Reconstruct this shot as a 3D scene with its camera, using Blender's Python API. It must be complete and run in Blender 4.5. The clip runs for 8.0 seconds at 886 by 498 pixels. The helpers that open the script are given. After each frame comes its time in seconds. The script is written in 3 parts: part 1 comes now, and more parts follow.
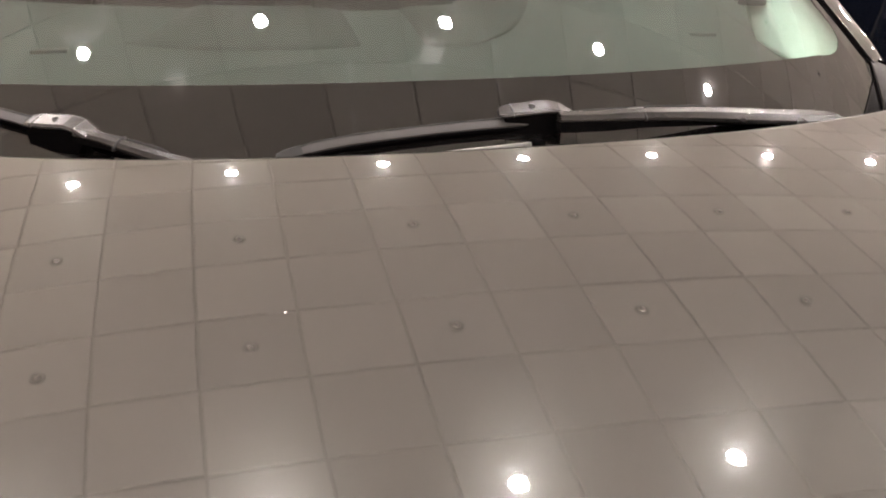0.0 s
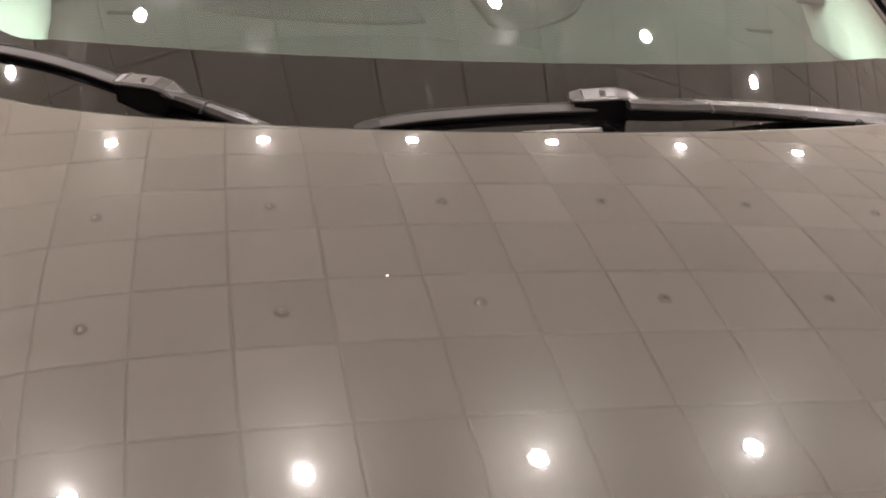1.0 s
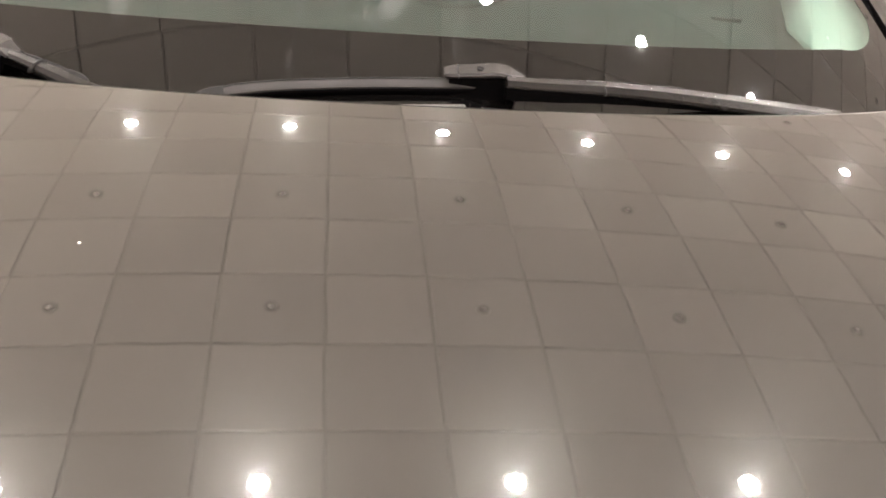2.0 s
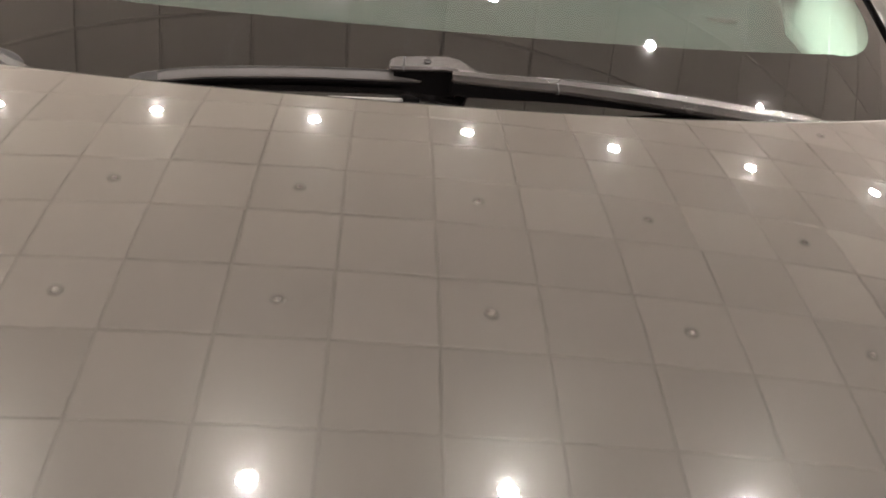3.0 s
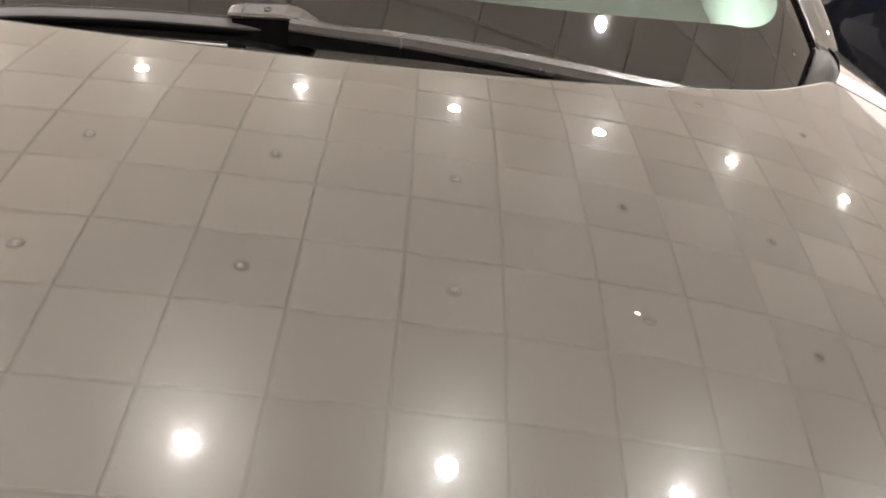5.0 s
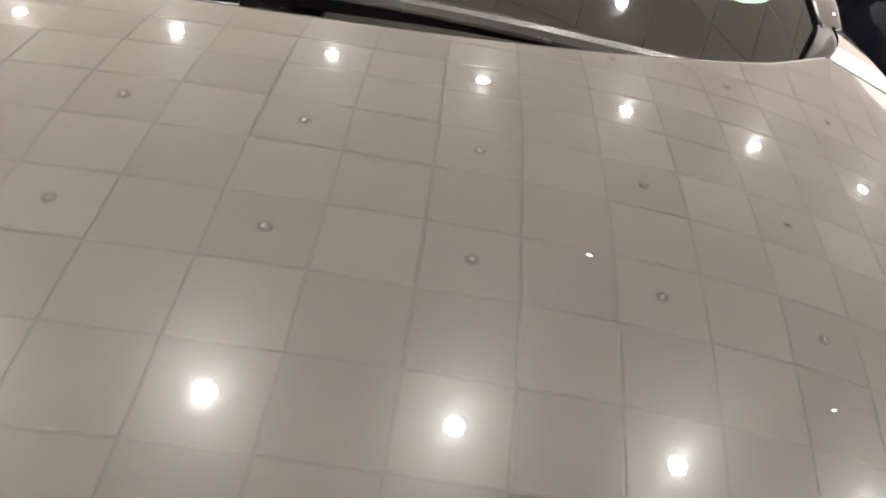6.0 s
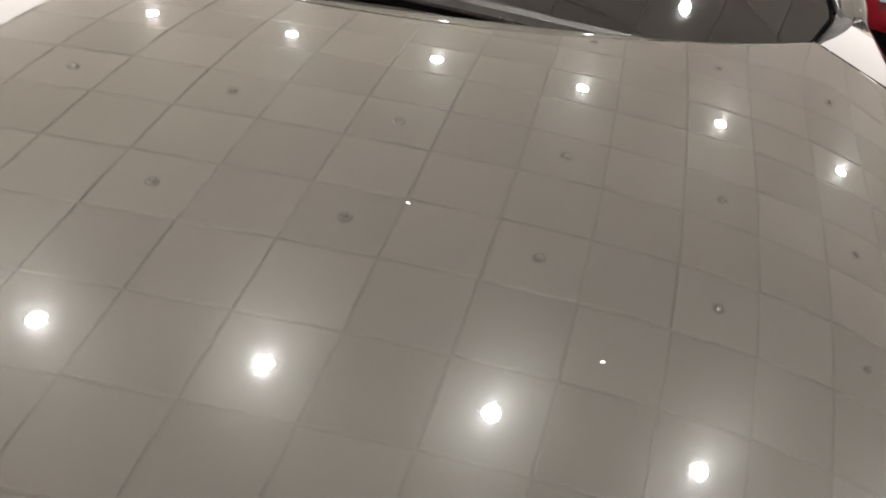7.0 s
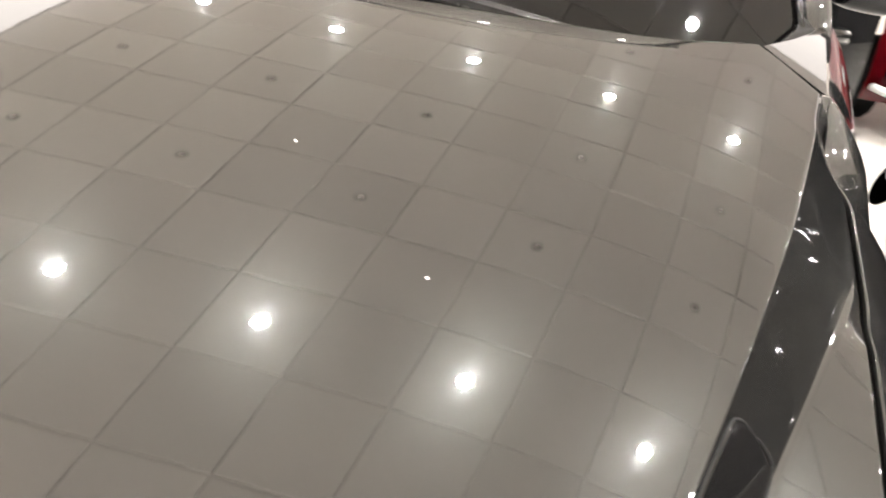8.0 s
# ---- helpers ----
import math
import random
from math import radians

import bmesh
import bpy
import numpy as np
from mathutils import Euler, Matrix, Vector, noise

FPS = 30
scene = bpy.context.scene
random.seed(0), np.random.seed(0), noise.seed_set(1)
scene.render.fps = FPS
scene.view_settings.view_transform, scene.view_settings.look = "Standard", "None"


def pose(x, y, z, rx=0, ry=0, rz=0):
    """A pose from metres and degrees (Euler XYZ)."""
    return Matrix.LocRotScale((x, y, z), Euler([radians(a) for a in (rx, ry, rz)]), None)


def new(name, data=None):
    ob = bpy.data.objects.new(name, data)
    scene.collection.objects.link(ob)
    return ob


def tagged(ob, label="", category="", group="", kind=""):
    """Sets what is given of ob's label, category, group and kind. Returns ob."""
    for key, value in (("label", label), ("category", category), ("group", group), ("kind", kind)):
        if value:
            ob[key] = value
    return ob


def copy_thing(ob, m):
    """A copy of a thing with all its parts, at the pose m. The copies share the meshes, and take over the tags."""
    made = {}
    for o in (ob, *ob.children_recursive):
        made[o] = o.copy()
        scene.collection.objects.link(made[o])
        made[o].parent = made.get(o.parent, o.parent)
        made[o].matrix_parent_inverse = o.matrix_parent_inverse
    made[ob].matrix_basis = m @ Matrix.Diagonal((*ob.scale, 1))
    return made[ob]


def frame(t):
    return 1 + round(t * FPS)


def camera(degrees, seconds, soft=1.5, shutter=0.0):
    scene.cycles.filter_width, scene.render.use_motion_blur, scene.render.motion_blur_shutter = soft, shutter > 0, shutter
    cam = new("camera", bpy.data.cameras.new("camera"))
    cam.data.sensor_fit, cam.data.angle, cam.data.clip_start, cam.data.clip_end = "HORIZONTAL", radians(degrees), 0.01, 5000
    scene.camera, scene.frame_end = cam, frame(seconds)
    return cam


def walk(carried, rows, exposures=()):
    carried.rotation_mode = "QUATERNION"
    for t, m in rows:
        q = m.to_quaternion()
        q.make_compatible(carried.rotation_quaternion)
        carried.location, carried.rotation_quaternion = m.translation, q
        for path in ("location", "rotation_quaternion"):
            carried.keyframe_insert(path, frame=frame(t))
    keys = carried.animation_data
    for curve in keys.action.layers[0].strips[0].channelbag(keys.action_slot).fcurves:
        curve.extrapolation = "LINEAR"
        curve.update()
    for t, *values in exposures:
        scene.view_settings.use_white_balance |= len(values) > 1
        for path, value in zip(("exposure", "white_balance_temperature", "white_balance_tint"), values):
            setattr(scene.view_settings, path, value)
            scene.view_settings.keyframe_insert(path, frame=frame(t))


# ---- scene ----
LENS = 55.64
cam = camera(LENS, 8.0, soft=1.8, shutter=0.35)
walk(cam, [
    (0.0, pose(-0.3472, -0.8649, 1.2791, 69.078, -0.593, -15.530)),
    (0.5, pose(-0.4059, -0.8846, 1.2829, 68.232, -2.578, -15.122)),
    (1.0, pose(-0.4213, -0.8813, 1.2830, 67.690, -3.420, -13.499)),
    (1.2, pose(-0.3394, -0.8530, 1.2566, 67.508, -4.083, -11.452)),
    (1.5, pose(-0.2224, -0.8571, 1.2461, 67.538, -4.329, -9.003)),
    (1.7, pose(-0.1761, -0.8584, 1.2426, 67.841, -3.996, -8.303)),
    (2.8, pose(-0.1103, -0.8117, 1.2463, 66.922, -6.624, -6.419)),
    (3.0, pose(-0.0252, -0.8202, 1.2406, 67.187, -5.557, -4.699)),
    (3.5, pose(-0.0325, -0.8289, 1.2527, 67.862, -5.910, -5.881)),
    (4.0, pose(-0.0652, -0.8306, 1.2722, 67.350, -8.251, -6.286)),
    (4.2, pose(-0.0182, -0.8287, 1.2579, 67.289, -7.718, -5.991)),
    (4.5, pose(0.1033, -0.7973, 1.2285, 66.445, -6.851, -4.401)),
    (4.7, pose(0.1713, -0.7949, 1.2246, 66.122, -6.841, -3.469)),
    (5.8, pose(0.1887, -0.8710, 1.2301, 64.472, -8.431, -1.282)),
    (6.0, pose(0.2187, -0.8672, 1.2296, 63.926, -8.312, 0.007)),
    (6.2, pose(0.2969, -0.8657, 1.2189, 63.428, -7.981, 3.439)),
    (6.5, pose(0.3959, -0.8670, 1.2068, 63.237, -7.400, 8.645)),
    (7.0, pose(0.4382, -0.8749, 1.2128, 64.160, -6.842, 9.333)),
    (7.2, pose(0.4327, -0.8787, 1.2041, 64.098, -7.948, 7.676)),
    (7.5, pose(0.4380, -0.9073, 1.2069, 63.470, -8.871, 6.786)),
    (7.7, pose(0.4840, -0.9257, 1.2182, 63.928, -8.419, 8.324)),
    (7.85, pose(0.5323, -0.9273, 1.2140, 64.391, -8.633, 10.855)),
    (8.0, pose(0.5792, -0.9267, 1.2030, 64.732, -9.042, 13.915)),
], exposures=((0.0, 0.66, 6650, 19), (0.5, 0.76, 6650, 19), (1.0, 0.70, 6700, 20), (1.6, 0.72, 6650, 17), (3.0, 0.74, 6650, 17), (3.5, 0.78, 6550, 15), (4.0, 0.81, 6550, 16), (4.5, 0.97, 6550, 15), (6.0, 1.07, 6350, 12), (6.5, 0.80, 6350, 11), (7.0, 0.71, 6300, 11), (7.5, 1.05, 6300, 11), (8.0, 0.83, 6320, 11)))

# ---- world and light ----
world = bpy.data.worlds.new("night_outside")
world.use_nodes = True
scene.world = world
world.node_tree.nodes["Background"].inputs[0].default_value = (0.02, 0.022, 0.028, 1)
world.node_tree.nodes["Background"].inputs[1].default_value = 0.3
LAMP = 2500.0            # radiance of a downlight's lens
LAMP_COLOR = (1.0, 0.95, 0.91)


# ---- materials ----
def material(name, color, rough=0.5, metal=0.0, **more):
    m = bpy.data.materials.new(name)
    m.use_nodes = True
    b = m.node_tree.nodes["Principled BSDF"]
    b.inputs["Base Color"].default_value = (*color, 1)
    b.inputs["Roughness"].default_value = rough
    b.inputs["Metallic"].default_value = metal
    for k, v in more.items():
        b.inputs[k.replace("_", " ")].default_value = v
    return m


def noisy(m, scale, low, high, detail=4.0, into="Base Color", rough=None, bump=0.0, bump_scale=None):
    """Two scales of variation on a material, in object space."""
    nt = m.node_tree
    b = nt.nodes["Principled BSDF"]
    co = nt.nodes.new("ShaderNodeTexCoord")
    n = nt.nodes.new("ShaderNodeTexNoise")
    n.inputs["Scale"].default_value = scale
    n.inputs["Detail"].default_value = detail
    r = nt.nodes.new("ShaderNodeValToRGB")
    r.color_ramp.elements[0].position, r.color_ramp.elements[1].position = 0.3, 0.7
    r.color_ramp.elements[0].color = (*low, 1)
    r.color_ramp.elements[1].color = (*high, 1)
    nt.links.new(co.outputs["Object"], n.inputs["Vector"])
    nt.links.new(n.outputs["Fac"], r.inputs["Fac"])
    nt.links.new(r.outputs["Color"], b.inputs[into])
    if rough:
        n3 = nt.nodes.new("ShaderNodeTexNoise")
        n3.inputs["Scale"].default_value = scale * 0.37
        n3.inputs["Detail"].default_value = 6
        mr = nt.nodes.new("ShaderNodeMapRange")
        mr.inputs["From Min"].default_value, mr.inputs["From Max"].default_value = 0.3, 0.7
        mr.inputs["To Min"].default_value, mr.inputs["To Max"].default_value = rough
        nt.links.new(co.outputs["Object"], n3.inputs["Vector"])
        nt.links.new(n3.outputs["Fac"], mr.inputs["Value"])
        nt.links.new(mr.outputs["Result"], b.inputs["Roughness"])
    if bump:
        n2 = nt.nodes.new("ShaderNodeTexNoise")
        n2.inputs["Scale"].default_value = bump_scale or scale * 8
        n2.inputs["Detail"].default_value = 3
        bp = nt.nodes.new("ShaderNodeBump")
        bp.inputs["Strength"].default_value = bump
        bp.inputs["Distance"].default_value = 0.002
        nt.links.new(co.outputs["Object"], n2.inputs["Vector"])
        nt.links.new(n2.outputs["Fac"], bp.inputs["Height"])
        nt.links.new(bp.outputs["Normal"], b.inputs["Normal"])
    return m


def paint(name, low, high, flake=0.008, ior=1.85, rough=0.014):
    """Car paint: a dark pigment with a sheen of flakes under a clear glossy coat."""
    m = bpy.data.materials.new(name)
    m.use_nodes = True
    t = m.node_tree
    t.nodes.clear()
    co = t.nodes.new("ShaderNodeTexCoord")
    n = t.nodes.new("ShaderNodeTexNoise")
    n.inputs["Scale"].default_value, n.inputs["Detail"].default_value = 7.0, 6.0
    r = t.nodes.new("ShaderNodeValToRGB")
    r.color_ramp.elements[0].position, r.color_ramp.elements[1].position = 0.3, 0.7
    r.color_ramp.elements[0].color, r.color_ramp.elements[1].color = (*low, 1), (*high, 1)
    df = t.nodes.new("ShaderNodeBsdfDiffuse")
    fl = t.nodes.new("ShaderNodeBsdfGlossy")
    fl.inputs["Color"].default_value = (flake * 0.95, flake, flake * 0.90, 1)
    fl.inputs["Roughness"].default_value = 0.25
    add = t.nodes.new("ShaderNodeAddShader")
    coat = t.nodes.new("ShaderNodeBsdfGlossy")
    coat.inputs["Color"].default_value = (1, 1, 1, 1)
    coat.inputs["Roughness"].default_value = rough
    coat.distribution = "BECKMANN"
    haze = t.nodes.new("ShaderNodeBsdfGlossy")
    haze.inputs["Roughness"].default_value = 0.075
    gloss = t.nodes.new("ShaderNodeMixShader")
    gloss.inputs[0].default_value = 0.018
    peel = t.nodes.new("ShaderNodeTexNoise")
    peel.inputs["Scale"].default_value, peel.inputs["Detail"].default_value = 55.0, 2.0
    bp = t.nodes.new("ShaderNodeBump")
    bp.inputs["Strength"].default_value, bp.inputs["Distance"].default_value = 0.065, 0.0002
    fr = t.nodes.new("ShaderNodeFresnel")
    fr.inputs["IOR"].default_value = ior
    mix = t.nodes.new("ShaderNodeMixShader")
    out = t.nodes.new("ShaderNodeOutputMaterial")
    for a_, b_ in ((co.outputs["Object"], n.inputs["Vector"]), (n.outputs["Fac"], r.inputs["Fac"]), (r.outputs["Color"], df.inputs["Color"]),
                   (co.outputs["Object"], peel.inputs["Vector"]), (peel.outputs["Fac"], bp.inputs["Height"]), (bp.outputs["Normal"], coat.inputs["Normal"]),
                   (df.outputs[0], add.inputs[0]), (fl.outputs[0], add.inputs[1]), (fr.outputs[0], mix.inputs[0]),
                   (add.outputs[0], mix.inputs[1]), (coat.outputs[0], gloss.inputs[1]), (haze.outputs[0], gloss.inputs[2]), (gloss.outputs[0], mix.inputs[2]), (mix.outputs[0], out.inputs[0])):
        t.links.new(a_, b_)
    return m


BODY = paint("taupe_metallic_paint", (0.0094, 0.0091, 0.0082), (0.0117, 0.0113, 0.0102), 0.0070, 1.92, 0.030)
RED = paint("red_paint", (0.065, 0.0012, 0.003), (0.08, 0.0016, 0.004), 0.01, 1.45)
GREY_CAR = paint("dark_grey_paint", (0.003, 0.003, 0.0033), (0.005, 0.005, 0.0055), 0.002, 1.35)
NAVY = paint("dark_blue_paint", (0.0012, 0.0016, 0.0030), (0.002, 0.0026, 0.0045), 0.0, 1.28)
CEILING = material("ceiling_panel", (0.815, 0.765, 0.705), 0.75)
WALL = noisy(material("cream_wall", (0.86, 0.80, 0.74), 0.7), 3.0, (0.84, 0.78, 0.72), (0.88, 0.82, 0.76), bump=0.15, bump_scale=120)
WALL_EAST = noisy(material("charcoal_wall", (0.07, 0.07, 0.07), 0.5), 2.0, (0.060, 0.058, 0.056), (0.080, 0.078, 0.075), bump=0.15, bump_scale=120)
WALL_WEST = noisy(material("beige_wall", (0.55, 0.50, 0.45), 0.7), 3.0, (0.52, 0.47, 0.42), (0.58, 0.53, 0.48), bump=0.15, bump_scale=120)
FLOOR = noisy(material("polished_floor", (0.76, 0.73, 0.67), 0.3), 2.5, (0.73, 0.70, 0.64), (0.79, 0.76, 0.70), rough=(0.12, 0.28))
BLACK_PLASTIC = noisy(material("black_plastic", (0.018, 0.017, 0.017), 0.38, Specular_IOR_Level=0.12), 60, (0.014, 0.014, 0.014), (0.026, 0.025, 0.024), bump=0.2, bump_scale=900)
COVER = noisy(material("cover_plastic", (0.02, 0.019, 0.018), 0.4, Specular_IOR_Level=0.08), 40, (0.018, 0.017, 0.016), (0.023, 0.022, 0.020), rough=(0.32, 0.45), bump=0.1, bump_scale=700)
BLADE_PLASTIC = noisy(material("blade_plastic", (0.008, 0.008, 0.008), 0.45, Specular_IOR_Level=0.2), 25, (0.012, 0.0115, 0.011), (0.019, 0.018, 0.017), rough=(0.35, 0.5), bump=0.15, bump_scale=700)
ARM_SATIN = noisy(material("satin_black_paint", (0.009, 0.0083, 0.0076), 0.30, Specular_IOR_Level=0.20), 25, (0.0075, 0.007, 0.0064), (0.011, 0.010, 0.0092), rough=(0.18, 0.30), bump=0.08, bump_scale=900)
SATIN = noisy(material("satin_dark_paint", (0.013, 0.012, 0.011), 0.26, Specular_IOR_Level=0.24), 25, (0.011, 0.010, 0.0092), (0.016, 0.0146, 0.0134), rough=(0.22, 0.28), bump=0.02, bump_scale=900)
RUBBER = noisy(material("rubber", (0.012, 0.012, 0.012), 0.6, Specular_IOR_Level=0.08), 40, (0.009, 0.009, 0.009), (0.018, 0.018, 0.018))
FRIT = paint("black_glazed_band", (0.0022, 0.0020, 0.0019), (0.0026, 0.0024, 0.0022), 0.0, 1.43, 0.026)
LENS_BLACK = paint("smoked_lens", (0.006, 0.0058, 0.0055), (0.008, 0.0077, 0.0073), 0.0, 1.6, 0.016)
MATT_BLACK = material("matt_black", (0.0018, 0.0017, 0.0017), 0.9, Specular_IOR_Level=0.0)
DASH = noisy(material("dashboard_grain", (0.028, 0.028, 0.028), 0.7), 30, (0.024, 0.024, 0.024), (0.033, 0.0325, 0.032))
DASH_DARK = noisy(material("dashboard_dark", (0.023, 0.023, 0.023), 0.7, Specular_IOR_Level=0.4), 20, (0.021, 0.021, 0.021), (0.026, 0.0255, 0.025))
SEAT_CLOTH = noisy(material("seat_cloth", (0.008, 0.008, 0.008), 0.9, Specular_IOR_Level=0.1), 80, (0.006, 0.006, 0.006), (0.011, 0.011, 0.0105))
CHROME = material("bright_metal", (0.72, 0.71, 0.69), 0.16, 1.0)
PIPE = material("grey_pipe", (0.06, 0.058, 0.056), 0.35, 0.0, Specular_IOR_Level=0.35)
TYRE = noisy(material("tyre_rubber", (0.02, 0.02, 0.02), 0.8, Specular_IOR_Level=0.05), 30, (0.008, 0.008, 0.008), (0.016, 0.016, 0.016))
ALLOY = material("alloy", (0.45, 0.45, 0.46), 0.3, 1.0)
WHITE_PLASTIC = noisy(material("white_plastic", (0.72, 0.71, 0.69), 0.45), 8, (0.69, 0.68, 0.66), (0.75, 0.74, 0.72))
VOID = material("ceiling_void", (0.57, 0.55, 0.515), 0.9)
LAMP_RIM = material("white_lamp_rim", (0.7, 0.69, 0.66), 0.4)
DOME = material("glossy_dome", (0.95, 0.93, 0.90), 0.10, 1.0)
DARK_LENS = material("grey_rim", (0.44, 0.425, 0.40), 0.45)
HEADLAMP = material("headlamp_lens", (0.6, 0.62, 0.65), 0.08, 0.6, Coat_Weight=1.0)
DUST = material("dust_speck", (0.8, 0.78, 0.74), 0.9)

# ceiling panels differ a little from one another
nt = CEILING.node_tree
geo = nt.nodes.new("ShaderNodeNewGeometry")
ramp = nt.nodes.new("ShaderNodeValToRGB")
ramp.color_ramp.elements[0].color = (0.595, 0.572, 0.539, 1)
ramp.color_ramp.elements[1].color = (0.68, 0.655, 0.618, 1)
nt.links.new(geo.outputs["Random Per Island"], ramp.inputs["Fac"])
nt.links.new(ramp.outputs["Color"], nt.nodes["Principled BSDF"].inputs["Base Color"])


def emitter(name, color, strength):
    m = bpy.data.materials.new(name)
    m.use_nodes = True
    m.node_tree.nodes.clear()
    e = m.node_tree.nodes.new("ShaderNodeEmission")
    o = m.node_tree.nodes.new("ShaderNodeOutputMaterial")
    e.inputs[0].default_value = (*color, 1)
    e.inputs[1].default_value = strength
    m.node_tree.links.new(e.outputs[0], o.inputs[0])
    return m


def pane(name, tint, ior):
    """Tinted glass: clear straight through, gloss by Fresnel."""
    m = bpy.data.materials.new(name)
    m.use_nodes = True
    t = m.node_tree
    t.nodes.clear()
    tr = t.nodes.new("ShaderNodeBsdfTransparent")
    gl = t.nodes.new("ShaderNodeBsdfGlossy")
    fr = t.nodes.new("ShaderNodeFresnel")
    mx = t.nodes.new("ShaderNodeMixShader")
    o = t.nodes.new("ShaderNodeOutputMaterial")
    tr.inputs[0].default_value = (*tint, 1)
    gl.inputs["Color"].default_value = (1, 1, 1, 1)
    gl.inputs["Roughness"].default_value = 0.008
    fr.inputs["IOR"].default_value = ior
    t.links.new(fr.outputs[0], mx.inputs[0])
    t.links.new(tr.outputs[0], mx.inputs[1])
    t.links.new(gl.outputs[0], mx.inputs[2])
    t.links.new(mx.outputs[0], o.inputs[0])
    return m


def smeared(m, amount):
    """Dried wiping marks: a faint pale film in patches on the glass."""
    t = m.node_tree
    out = next(n for n in t.nodes if n.type == "OUTPUT_MATERIAL")
    clean = out.inputs[0].links[0].from_socket
    co = t.nodes.new("ShaderNodeTexCoord")
    mp = t.nodes.new("ShaderNodeMapping")
    mp.inputs["Scale"].default_value = (9.0, 3.0, 3.0)
    n1 = t.nodes.new("ShaderNodeTexNoise")
    n1.inputs["Scale"].default_value, n1.inputs["Detail"].default_value, n1.inputs["Distortion"].default_value = 1.6, 7.0, 0.8
    r = t.nodes.new("ShaderNodeMapRange")
    r.inputs["From Min"].default_value, r.inputs["From Max"].default_value = 0.60, 0.72
    r.inputs["To Min"].default_value, r.inputs["To Max"].default_value = 0.0, amount
    df = t.nodes.new("ShaderNodeBsdfDiffuse")
    df.inputs["Color"].default_value = (0.75, 0.78, 0.8, 1)
    m2 = t.nodes.new("ShaderNodeMixShader")
    t.links.new(co.outputs["Object"], mp.inputs["Vector"])
    t.links.new(mp.outputs["Vector"], n1.inputs["Vector"])
    t.links.new(n1.outputs["Fac"], r.inputs["Value"])
    t.links.new(r.outputs["Result"], m2.inputs[0])
    t.links.new(clean, m2.inputs[1])
    t.links.new(df.outputs[0], m2.inputs[2])
    t.links.new(m2.outputs[0], out.inputs[0])
    return m


smeared(FRIT, 0.02)
LAMP_ON = emitter("lit_downlight", LAMP_COLOR, LAMP)
PANEL_ON = emitter("glowing_panel", (1.0, 0.90, 0.81), 2.2)
PANEL_FILL = emitter("fill_panel_glow", (1.0, 0.90, 0.81), 1.5)
INNER_GLASS = pane("green_inner_glass", (0.55, 0.65, 0.58), 1.06)
SCREEN_GLASS = smeared(pane("smeared_green_glass", (0.44, 0.58, 0.53), 1.70), 0.045)
SIDE_GLASS = pane("dark_side_glass", (0.02, 0.024, 0.022), 1.45)


# ---- mesh helpers ----
def thing(name, label, category, at=(0, 0, 0), **tags):
    e = new(name)
    e.location = at
    return tagged(e, label, category, **tags)


def part(name, bm, mat, parent, label="", smooth=True):
    bmesh.ops.recalc_face_normals(bm, faces=bm.faces[:])
    return raw_part(name, bm, mat, parent, label, smooth)


def raw_part(name, bm, mat, parent, label="", smooth=True):
    me = bpy.data.meshes.new(name)
    bm.to_mesh(me)
    bm.free()
    me.materials.append(mat)
    if smooth:
        me.polygons.foreach_set("use_smooth", [True] * len(me.polygons))
    ob = new(name, me)
    if parent:
        ob.parent = parent
        ob.matrix_parent_inverse = Matrix.Translation(-parent.location)
    if label:
        ob["label"] = label
    return ob


def sheet(rows, closed=False):
    """A grid of quads through rows of points."""
    bm = bmesh.new()
    vs = [[bm.verts.new(p) for p in r] for r in rows]
    for a, b in zip(vs, vs[1:]):
        n = len(a)
        for i in range(n if closed else n - 1):
            j = (i + 1) % n
            bm.faces.new((a[i], a[j], b[j], b[i]))
    return bm


def slab(rows, thick):
    """A sheet with thickness, downwards along its normals."""
    bm = sheet(rows)
    bmesh.ops.recalc_face_normals(bm, faces=bm.faces[:])
    up = sum(f.normal.z for f in bm.faces)
    if up < 0:
        bmesh.ops.reverse_faces(bm, faces=bm.faces[:])
    bm.normal_update()
    bmesh.ops.solidify(bm, geom=bm.faces[:] + bm.verts[:] + bm.edges[:], thickness=thick)
    return bm


def sweep(points, profile, up=(0, 0, 1), sizes=None, caps=True):
    """A profile (list of (side, height)) along a line of points."""
    pts = [Vector(p) for p in points]
    rows = []
    for i, p in enumerate(pts):
        d = (pts[min(i + 1, len(pts) - 1)] - pts[max(i - 1, 0)]).normalized()
        side = d.cross(Vector(up)).normalized()
        top = side.cross(d).normalized()
        k = sizes[i] if sizes else (1, 1)
        rows.append([p + side * (a * k[0]) + top * (b * k[1]) for a, b in profile])
    bm = sheet(rows, closed=True)
    if caps:
        bm.verts.ensure_lookup_table()
        n = len(profile)
        bm.faces.new(bm.verts[:n][::-1])
        bm.faces.new(bm.verts[-n:])
    return bm


def circle(r, n=16, squash=1.0):
    return [(r * math.cos(2 * math.pi * i / n), r * squash * math.sin(2 * math.pi * i / n)) for i in range(n)]


def spline(points, n):
    """n points on a smooth line through the given ones."""
    p = [Vector(q) for q in points]
    p = [2 * p[0] - p[1]] + p + [2 * p[-1] - p[-2]]
    out = []
    for i in range(n):
        u = i / (n - 1) * (len(p) - 3)
        k = min(int(u), len(p) - 4)
        t = u - k
        a, b, c, d = p[k:k + 4]
        out.append(0.5 * ((2 * b) + (c - a) * t + (2 * a - 5 * b + 4 * c - d) * t * t + (3 * b - a - 3 * c + d) * t ** 3))
    return out


